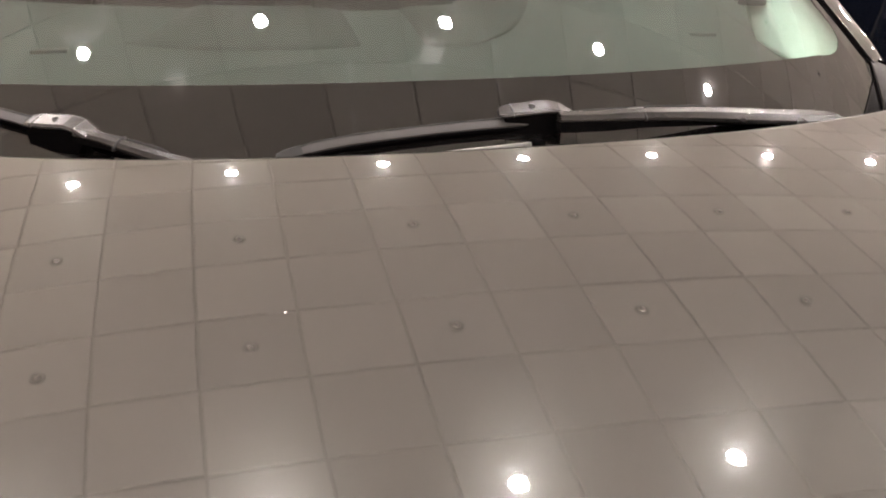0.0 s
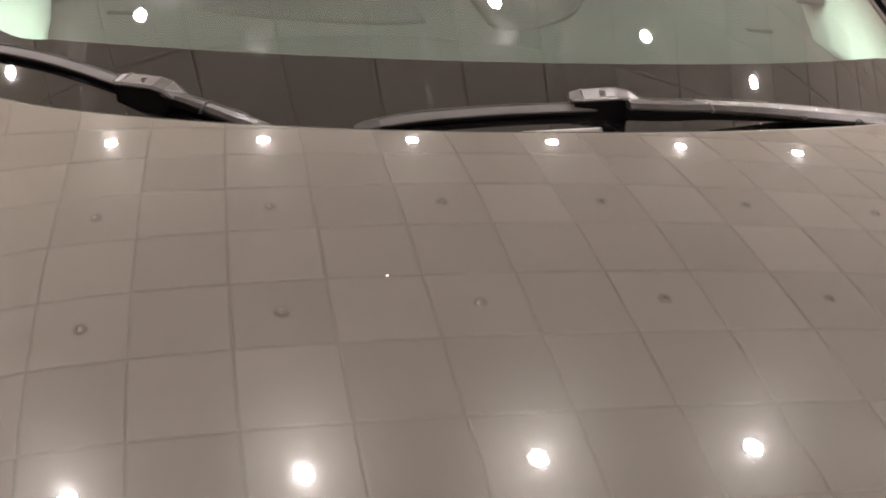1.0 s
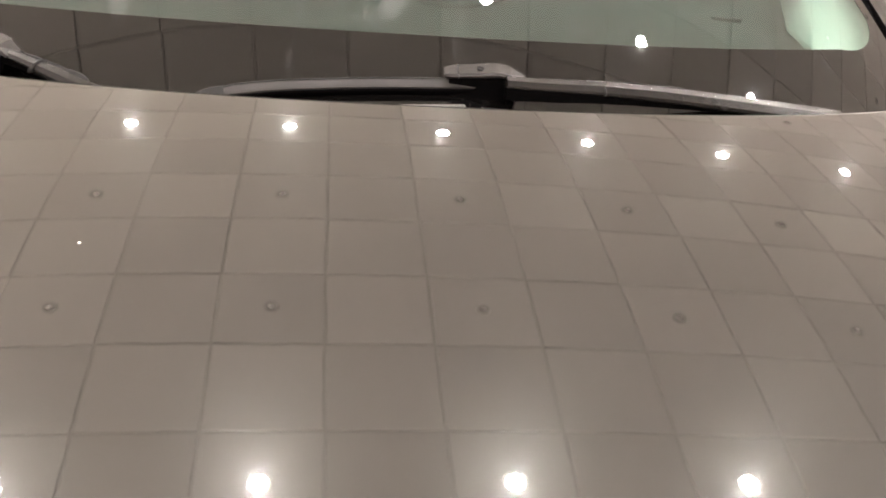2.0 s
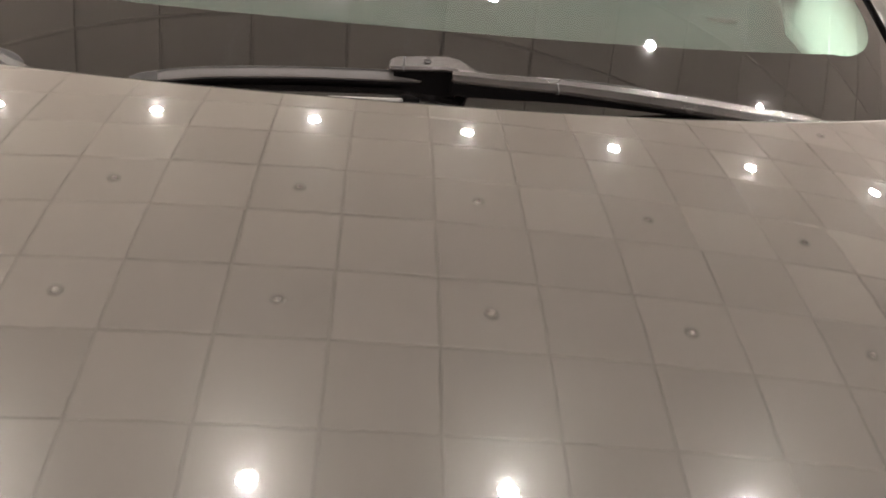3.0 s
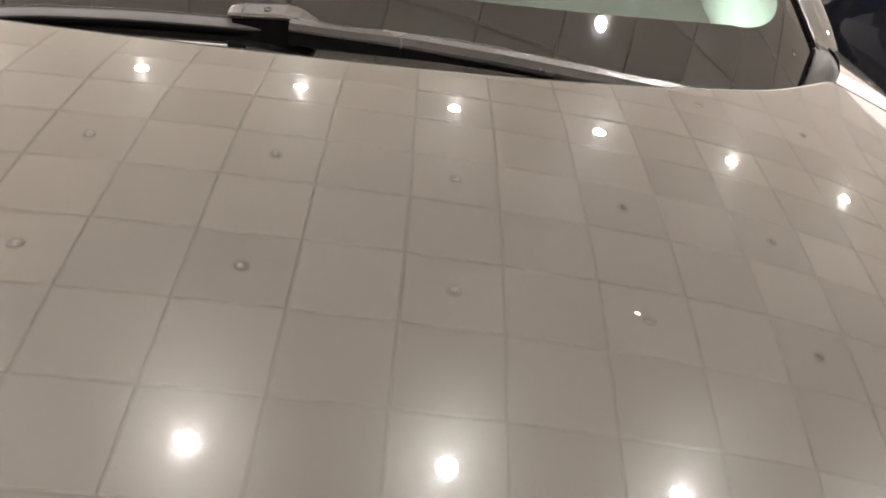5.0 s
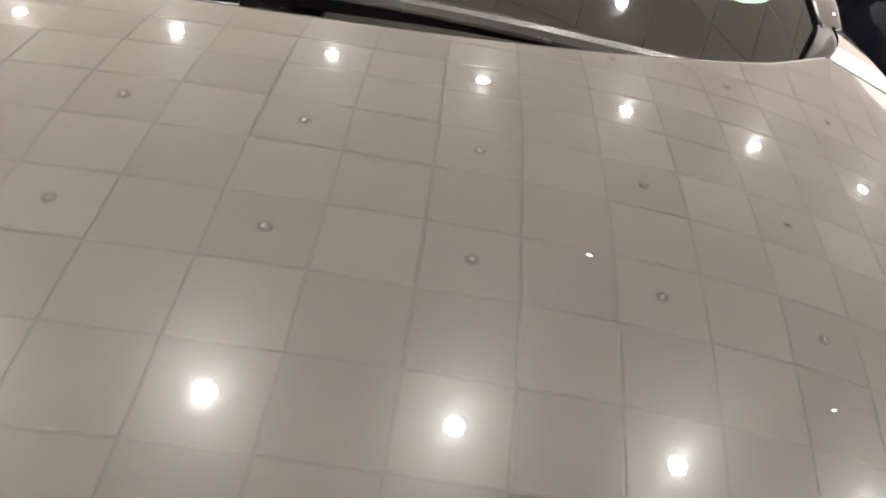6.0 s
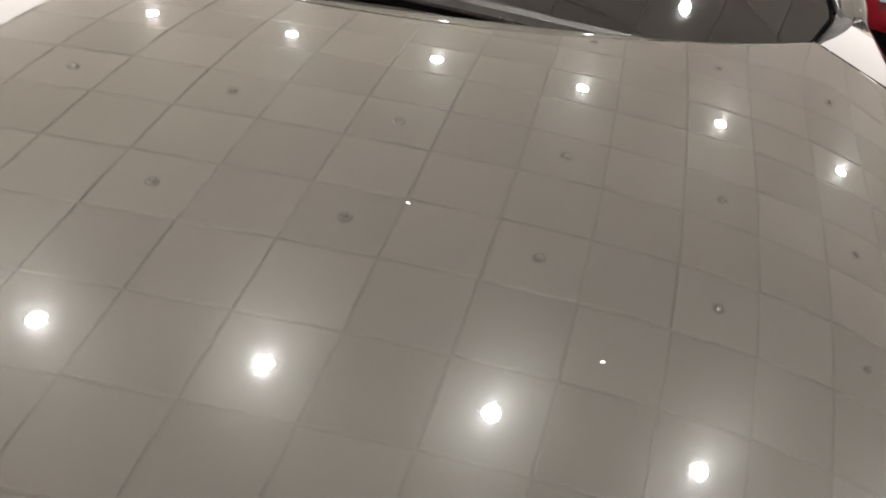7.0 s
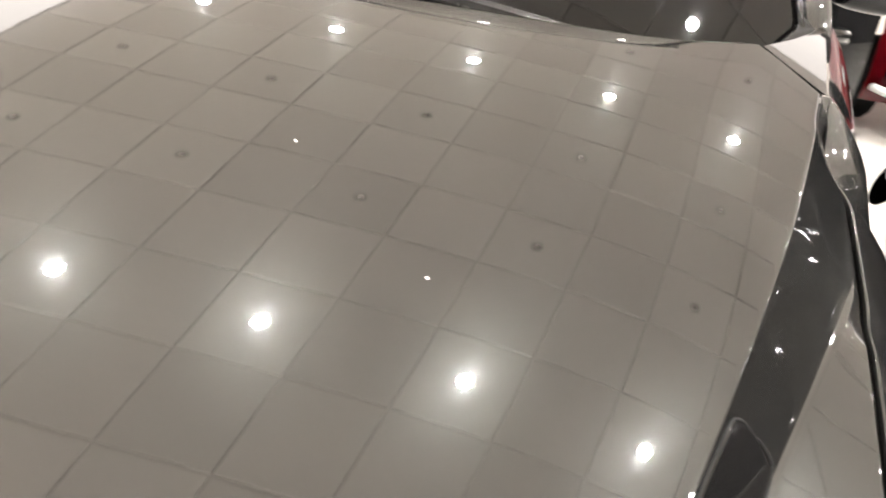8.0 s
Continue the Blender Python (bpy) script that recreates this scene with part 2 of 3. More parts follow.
def box(x0, x1, y0, y1, z0, z1, bevel=0.0):
    bm = bmesh.new()
    bmesh.ops.create_cube(bm, size=1)
    for v in bm.verts:
        v.co = ((x0 + x1) / 2 + v.co.x * (x1 - x0), (y0 + y1) / 2 + v.co.y * (y1 - y0), (z0 + z1) / 2 + v.co.z * (z1 - z0))
    if bevel:
        bmesh.ops.bevel(bm, geom=bm.edges[:], offset=bevel, segments=3, affect="EDGES", profile=0.5)
    return bm


def lathe(profile, n=32, axis="z", at=(0, 0, 0)):
    """A turned body: profile of (radius, height)."""
    rows = []
    for r, h in profile:
        ring = []
        for i in range(n):
            a = 2 * math.pi * i / n
            c = (r * math.cos(a), r * math.sin(a), h)
            if axis == "x":
                c = (h, r * math.cos(a), r * math.sin(a))
            ring.append(Vector(c) + Vector(at))
        rows.append(ring)
    return sheet(rows, closed=True)


def smooth01(t):
    t = min(1.0, max(0.0, t))
    return t * t * (3 - 2 * t)


# ---- the showroom ----
ROOM_H = 3.900
COL0, ROW0, STEP, TILE = -1.5449, 4.8184, 1.2, 0.6
TURN = radians(-1.328)
X_PANEL = COL0 - 2.11
Y_PANEL = ROW0 + 2.718
X_WEST, X_EAST, Y_SOUTH, Y_NORTH = -5.5, 9.5, -8.0, 10.0


def over(u, v):
    """Ceiling place of column u and row v, in metres from the first lamp."""
    c, s_ = math.cos(TURN), math.sin(TURN)
    return COL0 + c * u - s_ * v, ROW0 + s_ * u + c * v


def squared(bm):
    """Turns a piece of the room by the small angle between the car and the room."""
    bmesh.ops.rotate(bm, cent=(COL0, ROW0, 0), matrix=Matrix.Rotation(TURN, 3, "Z"), verts=bm.verts[:])
    return bm


def structure(name, bm, mat, label="", smooth=False):
    ob = part(name, bm if name == "ceiling" else squared(bm), mat, None, label, smooth)
    return tagged(ob, label, "", kind="structure")


structure("floor", box(X_WEST - 0.2, X_EAST + 0.2, Y_SOUTH - 0.2, Y_NORTH + 0.2, -0.2, 0.0), FLOOR, "polished beige showroom floor")
structure("wall_west", box(X_WEST - 0.2, X_WEST, Y_SOUTH - 0.2, Y_NORTH + 0.2, 0.004, 4.15), WALL_WEST, "beige painted plaster wall")
structure("wall_north", box(X_WEST, X_EAST, Y_NORTH, Y_NORTH + 0.2, 0.004, 4.15), WALL, "cream painted plaster wall")
structure("wall_south", box(X_WEST, X_EAST, Y_SOUTH - 0.2, Y_SOUTH, 0.004, 4.15), WALL, "cream painted plaster wall")
structure("wall_east", box(X_EAST, X_EAST + 0.2, Y_SOUTH - 0.2, Y_NORTH + 0.2, 0.004, 4.15), WALL_EAST, "charcoal grey painted showroom wall")


def ceiling():
    """Square panels with a bevelled edge over a dark void, in one mesh."""
    bm = bmesh.new()
    gap, edge = 0.0078, 0.004
    c0, c1 = -3, 19
    r0, r1 = -22, 5
    for i in range(c0, c1):
        for j in range(r0, r1):
            u, v = (i + 0.0) * TILE, (j + 0.0) * TILE
            h = TILE / 2 - gap
            lift = random.uniform(-0.0015, 0.0015)
            rings = []
            for k, z in ((h, ROOM_H + 0.03), (h, ROOM_H + edge + lift), (h - edge, ROOM_H + lift)):
                rings.append([bm.verts.new((*over(u + a * k, v + b * k), z)) for a, b in ((-1, -1), (1, -1), (1, 1), (-1, 1))])
            for a, b in zip(rings, rings[1:]):
                for k in range(4):
                    bm.faces.new((a[k], b[k], b[(k + 1) % 4], a[(k + 1) % 4]))
            bm.faces.new(rings[-1][::-1])
    return bm


structure("ceiling", ceiling(), CEILING, "white square metal ceiling panels with dark joints")
structure("ceiling_void", box(X_PANEL, X_EAST, Y_SOUTH, Y_PANEL, ROOM_H + 0.013, ROOM_H + 0.2), VOID, "dark void above the ceiling panels")


light_ceiling = thing("light_panel", "glowing warm white light box hung at the ceiling's edge", "light panel", at=(X_PANEL - 0.9, 1.0, ROOM_H))
part("diffuser", squared(box(X_WEST + 0.004, X_PANEL - 0.012, Y_SOUTH + 0.01, Y_NORTH - 0.01, ROOM_H - 0.25, ROOM_H + 0.1)), PANEL_ON, light_ceiling, smooth=False)
part("frame", squared(box(X_PANEL - 0.011, X_PANEL - 0.003, Y_SOUTH + 0.01, Y_NORTH - 0.01, ROOM_H - 0.006, ROOM_H + 0.1)), LAMP_RIM, light_ceiling, "slim white edge frame", smooth=False)
# glowing box added at the far end to brighten reflections and nearby ceiling panels
fill_north = thing("light_panel", "added glowing box along the end wall that brightens the ceiling", "light panel", at=(2.0, Y_PANEL + 1.3, ROOM_H))
part("diffuser", squared(box(X_PANEL + 0.01, X_EAST - 0.01, Y_PANEL + 0.03, Y_NORTH - 0.01, ROOM_H - 0.50, ROOM_H + 0.1)), PANEL_FILL, fill_north, smooth=False)
part("frame", squared(box(X_PANEL + 0.01, X_EAST - 0.01, Y_PANEL + 0.004, Y_PANEL + 0.026, ROOM_H - 0.006, ROOM_H + 0.1)), LAMP_RIM, fill_north, "slim white edge frame", smooth=False)


def downlight(lit):
    t = thing("downlight", "lit round recessed downlight in the panel ceiling" if lit else "unlit round spotlight fitting in the panel ceiling",
              "ceiling light", group="lit downlights" if lit else "unlit spotlights")
    if lit:
        part("trim_ring", lathe([(0.0425, -0.0018), (0.0430, -0.0050), (0.047, -0.0072), (0.054, -0.0050), (0.056, 0.003)], 28), LAMP_RIM, t)
        part("lens", lathe([(0.0005, -0.0034), (0.028, -0.0032), (0.0424, -0.0026), (0.0424, 0.003)], 28), LAMP_ON, t, "glowing white lens")
    else:
        part("trim_ring", lathe([(0.026, 0.002), (0.042, 0.0), (0.046, -0.005), (0.043, -0.011), (0.031, -0.013), (0.026, -0.004)], 24), DARK_LENS, t)
        part("lens", lathe([(0.0255, -0.002), (0.024, -0.010), (0.019, -0.018), (0.012, -0.023), (0.0005, -0.025)], 20), DOME, t, "small pale dome lens")
    return t


for lit in (True, False):
    first = None
    for row in range(-10, 2):
        if (row % 3 == 0) != lit:
            continue
        for col in range(-1, 9):
            x, y = over(col * STEP, row * STEP)
            if first is None:
                first = downlight(lit)
                first.location = (x, y, ROOM_H)
            else:
                copy_thing(first, pose(x, y, ROOM_H))

# ---- the car: its main surfaces ----
HOOD = ((0, 1, 0.1270), (0, 2, -0.1057), (0, 3, -0.1206), (2, 0, -0.0355), (4, 0, -0.0073), (2, 1, 0.0377), (2, 2, 0.1967), (0, 4, -0.1383), (4, 1, 0.0669), (2, 3, 0.4499), (6, 0, -0.0546), (0, 5, -0.0592), (4, 2, -0.0757), (2, 4, 0.1972))


def hood_back(x):
    """The hood's rear edge: a bow, then the diagonal joint to the crease."""
    x = abs(x)
    if x <= 0.7352:
        return 0.213 * x * x + 0.2373 * x ** 4 + 0.0153 * smooth01((x - 0.61) / 0.13)
    return 0.1997 - (x - 0.7352) * 1.54


def hood_z(x, y):
    """The hood's height: a bowed sheet that rolls down a little at its rear corners."""
    roll = max(0.0, (y - hood_back(x) + 0.22) / 0.22)
    corner = smooth01((abs(x) - 0.46) / 0.26)
    return 1.05 + sum(c * x ** a * y ** b for a, b, c in HOOD) - 0.0009 * corner * roll * roll


SCREEN = ((0, 0, 0.9329), (0, 1, 0.7421), (2, 0, -0.2763), (0, 2, -0.1340), (2, 1, 0.2457), (4, 0, -0.0345), (2, 2, -0.0942), (6, 0, -0.0074), (4, 1, -0.0556))


def screen_z(x, y):
    """The windscreen's height: bowed across, straight near its edges."""
    x = abs(x)
    if x > 0.80:
        a, b = screen_z(0.80, y), screen_z(0.79, y)
        return a + (a - b) * 100 * (x - 0.80)
    return sum(c * x ** i * y ** j for i, j, c in SCREEN)


def crease_x(y):
    return 0.7884 + 0.1697 * y - 0.0865 * y * y


Y_NOSE = -1.02
SHOULDER = 0.050


def side_profile(y):
    """From the crease out to the joint: points (x, z) of the flank, then of the shelf."""
    xc = crease_x(y)
    zc = hood_z(xc, y)
    grow = smooth01((0.094 - y) / 0.055)
    drop = SHOULDER * grow
    xg = 0.834 + 0.070 * y - 0.028 * smooth01((y + 0.06) / 0.15)
    xb = min(xg - 0.004, 0.894 + 0.348 * y)
    xb = max(xb, xc + 0.004)
    steep = drop / (xb - xc) * (1 - smooth01((xg - xb - 0.004) / 0.02))
    # rounded edge, straight flank, small hollow, then the shelf
    pts = []
    for t, f in ((0.012, 0.004), (0.025, 0.014), (0.045, 0.036), (0.07, 0.066), (0.11, 0.112), (0.25, 0.265), (0.45, 0.475), (0.65, 0.685), (0.82, 0.86), (0.90, 0.935), (0.95, 0.972), (1.0, 1.0)):
        pts.append((xc + (xb - xc) * t, zc - drop * f))
    for t in (0.08, 0.3, 0.6, 0.85, 0.96, 1.0):
        pts.append((xb + (xg - xb) * t, zc - drop - (0.004 * grow + steep * (xg - xb)) * t))
    return pts


def hood_rows():
    half = 56
    rows = []
    ss = sorted([i / half for i in range(half + 1) if i != 51] + [0.7352 / 0.8045, 0.990, 0.995])
    vs = [0, 0.004, 0.009] + [0.009 + (1 - 0.009) * (k / 90) ** 1.0 for k in range(1, 91)]
    lip = [(0.0115, -0.016), (0.0115, -0.007), (0.009, -0.0028), (0.005, -0.0008)]

    def side(v, back, down, corner=1.0):
        top = []
        for s_ in ss:
            x0 = s_ * 0.8045
            yb = hood_back(x0)
            y = yb * (1 - v) + Y_NOSE * v
            x = s_ * crease_x(y) + (x0 - s_ * crease_x(yb)) * (1 - smooth01(v / 0.15))
            less = 1 - (1 - corner) * smooth01((x - 0.70) / 0.05)
            top.append((x, y + back * less, hood_z(x, y) + down))
        y1 = y
        prof = [(a, y1 + back * less, b + down) for a, b in side_profile(y1)]
        xe, ye, ze = prof[-1]
        return top + prof + [(xe + 0.002, ye, ze - 0.003), (xe + 0.002, ye, ze - 0.014)]

    for b, dn in lip:
        rows.append(side(0, b * 0.55, dn, 0.3))
    for v in vs:
        rows.append(side(v, 0, 0))
    # rounded nose
    for b, dn in ((-0.012, -0.003), (-0.024, -0.012), (-0.032, -0.028), (-0.034, -0.05)):
        rows.append(side(1, b, dn))
    full = []
    for r in rows:
        full.append([(-x, y, z) for x, y, z in r[:0:-1]] + r)
    return full


car = thing("parked_car", "taupe metallic car with a creased hood and two parked wipers", "car", at=(0, 0.9, 0))
hood = part("hood", sheet(hood_rows()), BODY, car, "glossy taupe hood with sharp side creases")

# windscreen edge: half width at each place along the car
def screen_half(y):
    if y < 0.40:
        return 0.803 - 0.56 * (0.40 - y)
    return 0.803 - 0.21 * (y - 0.40)


def screen_rows(y0, y1, n, m, lift=0.0, shrink=0.0):
    rows = []
    for j in range(n + 1):
        y = y0 + (y1 - y0) * j / n
        w = screen_half(y) - shrink
        rows.append([(w * (2 * i / m - 1), y, screen_z(w * (2 * i / m - 1), y) + lift) for i in range(m + 1)])
    return rows


SCREEN_TOP = 1.02
g = sheet(screen_rows(0.03, SCREEN_TOP, 40, 60))
bmesh.ops.recalc_face_normals(g, faces=g.faces[:])
if sum(f.normal.z for f in g.faces) < 0:
    bmesh.ops.reverse_faces(g, faces=g.faces[:])
inner = bmesh.ops.duplicate(g, geom=g.verts[:] + g.edges[:] + g.faces[:])["geom"]
for v in inner:
    if isinstance(v, bmesh.types.BMVert):
        v.co += Vector((0, 0.0025, -0.0045))
for f in inner:
    if isinstance(f, bmesh.types.BMFace):
        f.material_index = 1
windscreen = raw_part("windscreen", g, SCREEN_GLASS, car, "green-tinted windscreen with smears")
windscreen.data.materials.append(INNER_GLASS)
windscreen.visible_shadow = False


# black ceramic band round the windscreen's clear field
def band_rows():
    n = 70
    # right half, from the middle of the bottom round the corner and up
    half_in, half_out = [], []
    for i in range(n + 1):
        x = 0.66 * i / n
        half_in.append((x, 0.2299 + 0.2975 * x * x + 0.045 * x ** 4))
        half_out.append(((screen_half(0.034) - 0.002) * i / n, 0.034))
    y0 = 0.2299 + 0.2975 * 0.4356 + 0.045 * 0.1897
    for i in range(1, 13):
        a = i / 12 * math.pi / 2
        half_in.append((0.66 + 0.100 * math.sin(a), y0 + 0.085 * (1 - math.cos(a)) + 0.025 * math.sin(a)))
        yy = 0.034 + 0.40 * i / 12
        half_out.append((screen_half(yy) - 0.002, yy))
    yb = half_in[-1][1]
    xb = half_in[-1][0]
    for i in range(1, 21):
        t = i / 20
        y = yb + (0.93 - yb) * t
        half_in.append((xb - 0.17 * (y - yb), y))
        yy = 0.434 + (1.0 - 0.434) * t
        half_out.append((screen_half(yy) - 0.002, yy))
    for i in range(1, 21):
        t = i / 20
        half_in.append((half_in[90 + 12][0] * (1 - t), 0.93 + 0.02 * t))
        half_out.append((half_out[90 + 12][0] * (1 - t), 1.0 + 0.01 * t))
    rows = []
    half_in = [(max(0.0, x - 0.004 * smooth01(x / 0.6)), y - 0.0107) for x, y in half_in]
    for (xi, yi), (xo, yo) in zip(half_in, half_out):
        row = []
        for k in range(7):
            t = k / 6
            x, y = xi + (xo - xi) * t, yi + (yo - yi) * t
            row.append((x, y, screen_z(x, y) + 0.0006))
        rows.append(row)
    return [[(-x, y, z) for x, y, z in r_] for r_ in rows[:0:-1]] + rows


part("windscreen_band", sheet(band_rows()), FRIT, windscreen, "black ceramic band along the glass edge")

# ---- cowl, fenders, pillars ----
cowl = []
for j in range(9):
    t = j / 8
    y = -0.10 + 0.20 * t
    cowl.append([((i / 30 * 2 - 1) * 0.78, y + 0.25 * ((i / 30 * 2 - 1) * 0.78) ** 2 + 0.2 * ((i / 30 * 2 - 1)) ** 4, 0.955 - 0.02 * math.sin(math.pi * t) - 0.05 * (i / 30 * 2 - 1) ** 2) for i in range(31)])
part("cowl", slab(cowl, 0.004), BLACK_PLASTIC, car, "black plastic cowl below the windscreen")


def plate_z(x, y):
    """The nearly flat upper plate of a fender, level with the hood's rear corner."""
    dx, dy = x - 0.7352, y - 0.1997
    far = max(0.0, 0.839 * dx + 0.545 * dy)
    return 1.0520 - 0.145 * dx + 0.155 * dy - 0.20 * far * far


def fender_edge(y):
    """Inner top edge of a fender, where it meets the hood and the windscreen corner."""
    if y < 0.093:
        p = side_profile(y)[-1]
        return p[0] + 0.0052, p[1]
    if y < 0.1997:
        x = 0.8045 - 0.0693 * (y - 0.093) / 0.1067 + 0.0062
    else:
        d = min(y - 0.1997, 0.31)
        x = 0.7414 + 0.632 * d - 0.86 * d * d
    return x, plate_z(x, y)


def fender_bodies(sx):
    """The top plate, its flange coloured black for the gap's shade, and the side below: sheets that meet at crisp
    edges.
    """
    side, lip, plate = [], [], []
    steps = [-1.0 + 1.093 * j / 50 for j in range(50)] + [0.093 + 0.467 * j / 40 for j in range(41)]
    fall = ((0.0, -0.0002), (0.001, -0.0008), (0.003, -0.003), (0.006, -0.0065), (0.010, -0.0115), (0.016, -0.0195), (0.023, -0.030), (0.031, -0.043), (0.039, -0.058), (0.047, -0.077), (0.054, -0.10),
            (0.061, -0.13), (0.067, -0.17), (0.072, -0.23), (0.074, -0.30), (0.073, -0.38), (0.066, -0.46), (0.047, -0.56))
    for y in steps:
        xi, zi = fender_edge(y)
        xo = xi + 0.002
        zo = zi
        if y >= 0.093:
            xo = max(xi + 0.002, 0.8095 + 0.122 * (y - 0.093))
            zo = plate_z(xo, y)
            plate.append([(sx * (xi + (xo - xi) * k / 8), y, plate_z(xi + (xo - xi) * k / 8, y)) for k in range(9)])
        wide = 1.55 - 0.22 * smooth01((y - 0.02) / 0.15)
        side.append([(sx * (xo + dx * wide), y, zo + dz) for dx, dz in fall])
        lip.append([(sx * xi, y, zi - 0.018), (sx * xi, y, zi - 0.004), (sx * (xi + 0.0003), y, zi - 0.0012), (sx * (xi + 0.001), y, zi - 0.0002), (sx * xo, y, zo - 0.0002)])
    bm = bmesh.new()
    for rows in (side, lip[:51], plate):
        vs = [[bm.verts.new(p) for p in r] for r in rows]
        for a, b in zip(vs, vs[1:]):
            for k in range(len(a) - 1):
                bm.faces.new((a[k], a[k + 1], b[k + 1], b[k]))
    return bm, sheet([r[:4] for r in lip[50:]])


for sx in (1, -1):
    panel, flange = fender_bodies(sx)
    fender = part("fender", panel, BODY, car)
    part("flange", flange, MATT_BLACK, fender, "turned-down edge, coloured black as the gap's shade")
    # shade of the open hood joint, painted as a black strip
    joint = [(0.8045 - 0.0693 * k / 12 + 0.0040, 0.093 + 0.1067 * k / 12) for k in range(13)]
    part("joint_shade", sweep([(sx * x, y, plate_z(x, y) - 0.0030) for x, y in joint], circle(0.0026, 8)), MATT_BLACK, car, "black strip painting the shade in the gap between hood and fender")
    # windscreen pillar: seal, dark channel and painted pillar
    ys = [0.405 + 0.60 * i / 24 for i in range(25)]
    base = [(screen_half(y), y, screen_z(screen_half(y), y)) for y in ys]
    part("seal", sweep([(sx * (x + 0.004), y, z + 0.001) for x, y, z in base], circle(0.0035, 8)), MATT_BLACK, car, "black rubber seal")
    part("channel", sweep([(sx * (x + 0.011), y + 0.004, z - 0.006) for x, y, z in base], [(-0.006, -0.01), (0.006, -0.01), (0.006, 0.004), (-0.006, 0.004)]), SATIN, car)
    pill = spline([(sx * 0.842, 0.425, 1.035), (sx * 0.838, 0.455, 1.064), (sx * 0.832, 0.505, 1.101), (sx * 0.806, 0.70, 1.236), (sx * 0.745, 1.02, 1.425), (sx * 0.715, 1.2, 1.49)], 30)
    part("pillar", sweep(pill, circle(0.026, 16, 0.8)), BODY, car, "painted windscreen pillar")
    corner = [(sx * (screen_half(y) + 0.001), y, screen_z(screen_half(y), y) + 0.002) for y in [0.41 - 0.18 * i / 13 for i in range(14)]]
    part("corner_seal", sweep(corner, [(-0.002, -0.004), (0.002, -0.004), (0.0015, 0.001), (-0.0015, 0.001)]), MATT_BLACK, car, "black rubber seal")
    # dark plastic cover between the glass corner and the fender's upper plate
    cover = []
    for k in range(25):
        t = k / 24
        y = 0.205 + 0.225 * t
        a = Vector((sx * (screen_half(y) + 0.006), y, screen_z(screen_half(y), y) - 0.002))
        xi, zi = fender_edge(y)
        b = Vector((sx * (xi - 0.0015), y, zi - 0.004))
        row = []
        for m in range(9):
            u = m / 8
            p = a.lerp(b, u)
            p.z -= 0.0015 * math.sin(math.pi * u)
            row.append(p)
        cover.append(row)
    part("corner_cover", slab(cover, 0.004), COVER, car, "dark plastic cover at the windscreen corner")

# ---- headlamps, let into the hood's flanks ----
for sx in (1, -1):
    lens, rim = [], []
    for k in range(37):
        d = 0.50 * (k / 36) ** 1.8
        y = -0.462 - d
        pts = [Vector((sx * x, y, z)) for x, z in side_profile(y)[2:12]]
        bite = 0.46 * (1 - math.sqrt(1 - (1 - min(1.0, d / 0.09)) ** 2))
        n = len(pts) - 1
        row = []
        for m in range(13):
            u = (bite + (1 - 1.6 * bite) * m / 12) * n
            i_ = min(int(u), n - 1)
            p = pts[i_].lerp(pts[i_ + 1], u - i_)
            row.append(p + Vector((sx * 0.72, 0, 0.69)) * (0.0008 + 0.0030 * math.sin(math.pi * m / 12) ** 0.5))
        lens.append(row)
    lamp = part("headlamp", sheet(lens), LENS_BLACK, car, "dark glossy headlamp glass")
    edge = [r[0] for r in lens[::-1]] + lens[0][1:-1] + [r[-1] for r in lens]
    part("bezel", sweep([p + Vector((sx * 0.0006, 0, 0.0006)) for p in edge], circle(0.0009, 6)), RUBBER, lamp, "slim dark bezel")

# ---- cabin shell: doors, roof, side glass ----
for sx in (1, -1):
    door = []
    for z, x in ((0.36, 0.925), (0.46, 0.945), (0.62, 0.960), (0.80, 0.956), (0.92, 0.934), (0.985, 0.905), (1.03, 0.876), (1.075, 0.850)):
        door.append([(sx * x, 0.575 + 2.6 * i / 16, z) for i in range(17)])
    part("door", sheet(door), BODY, car)
    lining = [[(sx * (0.80 + 0.03 * math.sin(3 * z)), 0.98 + 2.16 * i / 12, z) for i in range(13)] for z in (0.42, 0.6, 0.8, 0.95, 1.04, 1.07)]
    part("door_lining", slab(lining, 0.01), SEAT_CLOTH, car, "dark cloth door lining")
    side_glass = [[(sx * (0.848 - 0.31 * t), 0.66 + 0.40 * t + (2.45 - 0.40 * t) * i / 16, 1.07 + 0.42 * t) for i in range(17)] for t in (0, 0.25, 0.5, 0.75, 1)]
    gl = part("side_window", sheet(side_glass), SIDE_GLASS, car, "dark tinted side window")
    gl.visible_shadow = False
    pts = spline([(sx * 0.862, 1.62, 1.02), (sx * 0.80, 1.64, 1.22), (sx * 0.725, 1.68, 1.49)], 10)
    part("centre_pillar", sweep(pts, [(-0.05, -0.012), (0.05, -0.012), (0.05, 0.012), (-0.05, 0.012)], up=(sx, 0, 0.4)), BODY, car)
roof = []
for j in range(17):
    t = j / 16
    y = 1.02 + 2.1 * t
    roof.append([((i / 20 * 2 - 1) * 0.735, y - 0.08 * (1 - (i / 20 * 2 - 1) ** 2) * (1 - t), 1.485 + 0.07 * math.sin(math.pi * (0.15 + 0.6 * t)) - 0.05 * (i / 20 * 2 - 1) ** 2) for i in range(21)])
part("roof", slab(roof, 0.03), BODY, car)
tail = [[((i / 16 * 2 - 1) * (0.735 + 0.205 * smooth01(2.4 * t)), 3.12 + 0.25 * t, 1.51 - 1.15 * t) for i in range(17)] for t in (0, 0.2, 0.4, 0.6, 0.8, 1)]
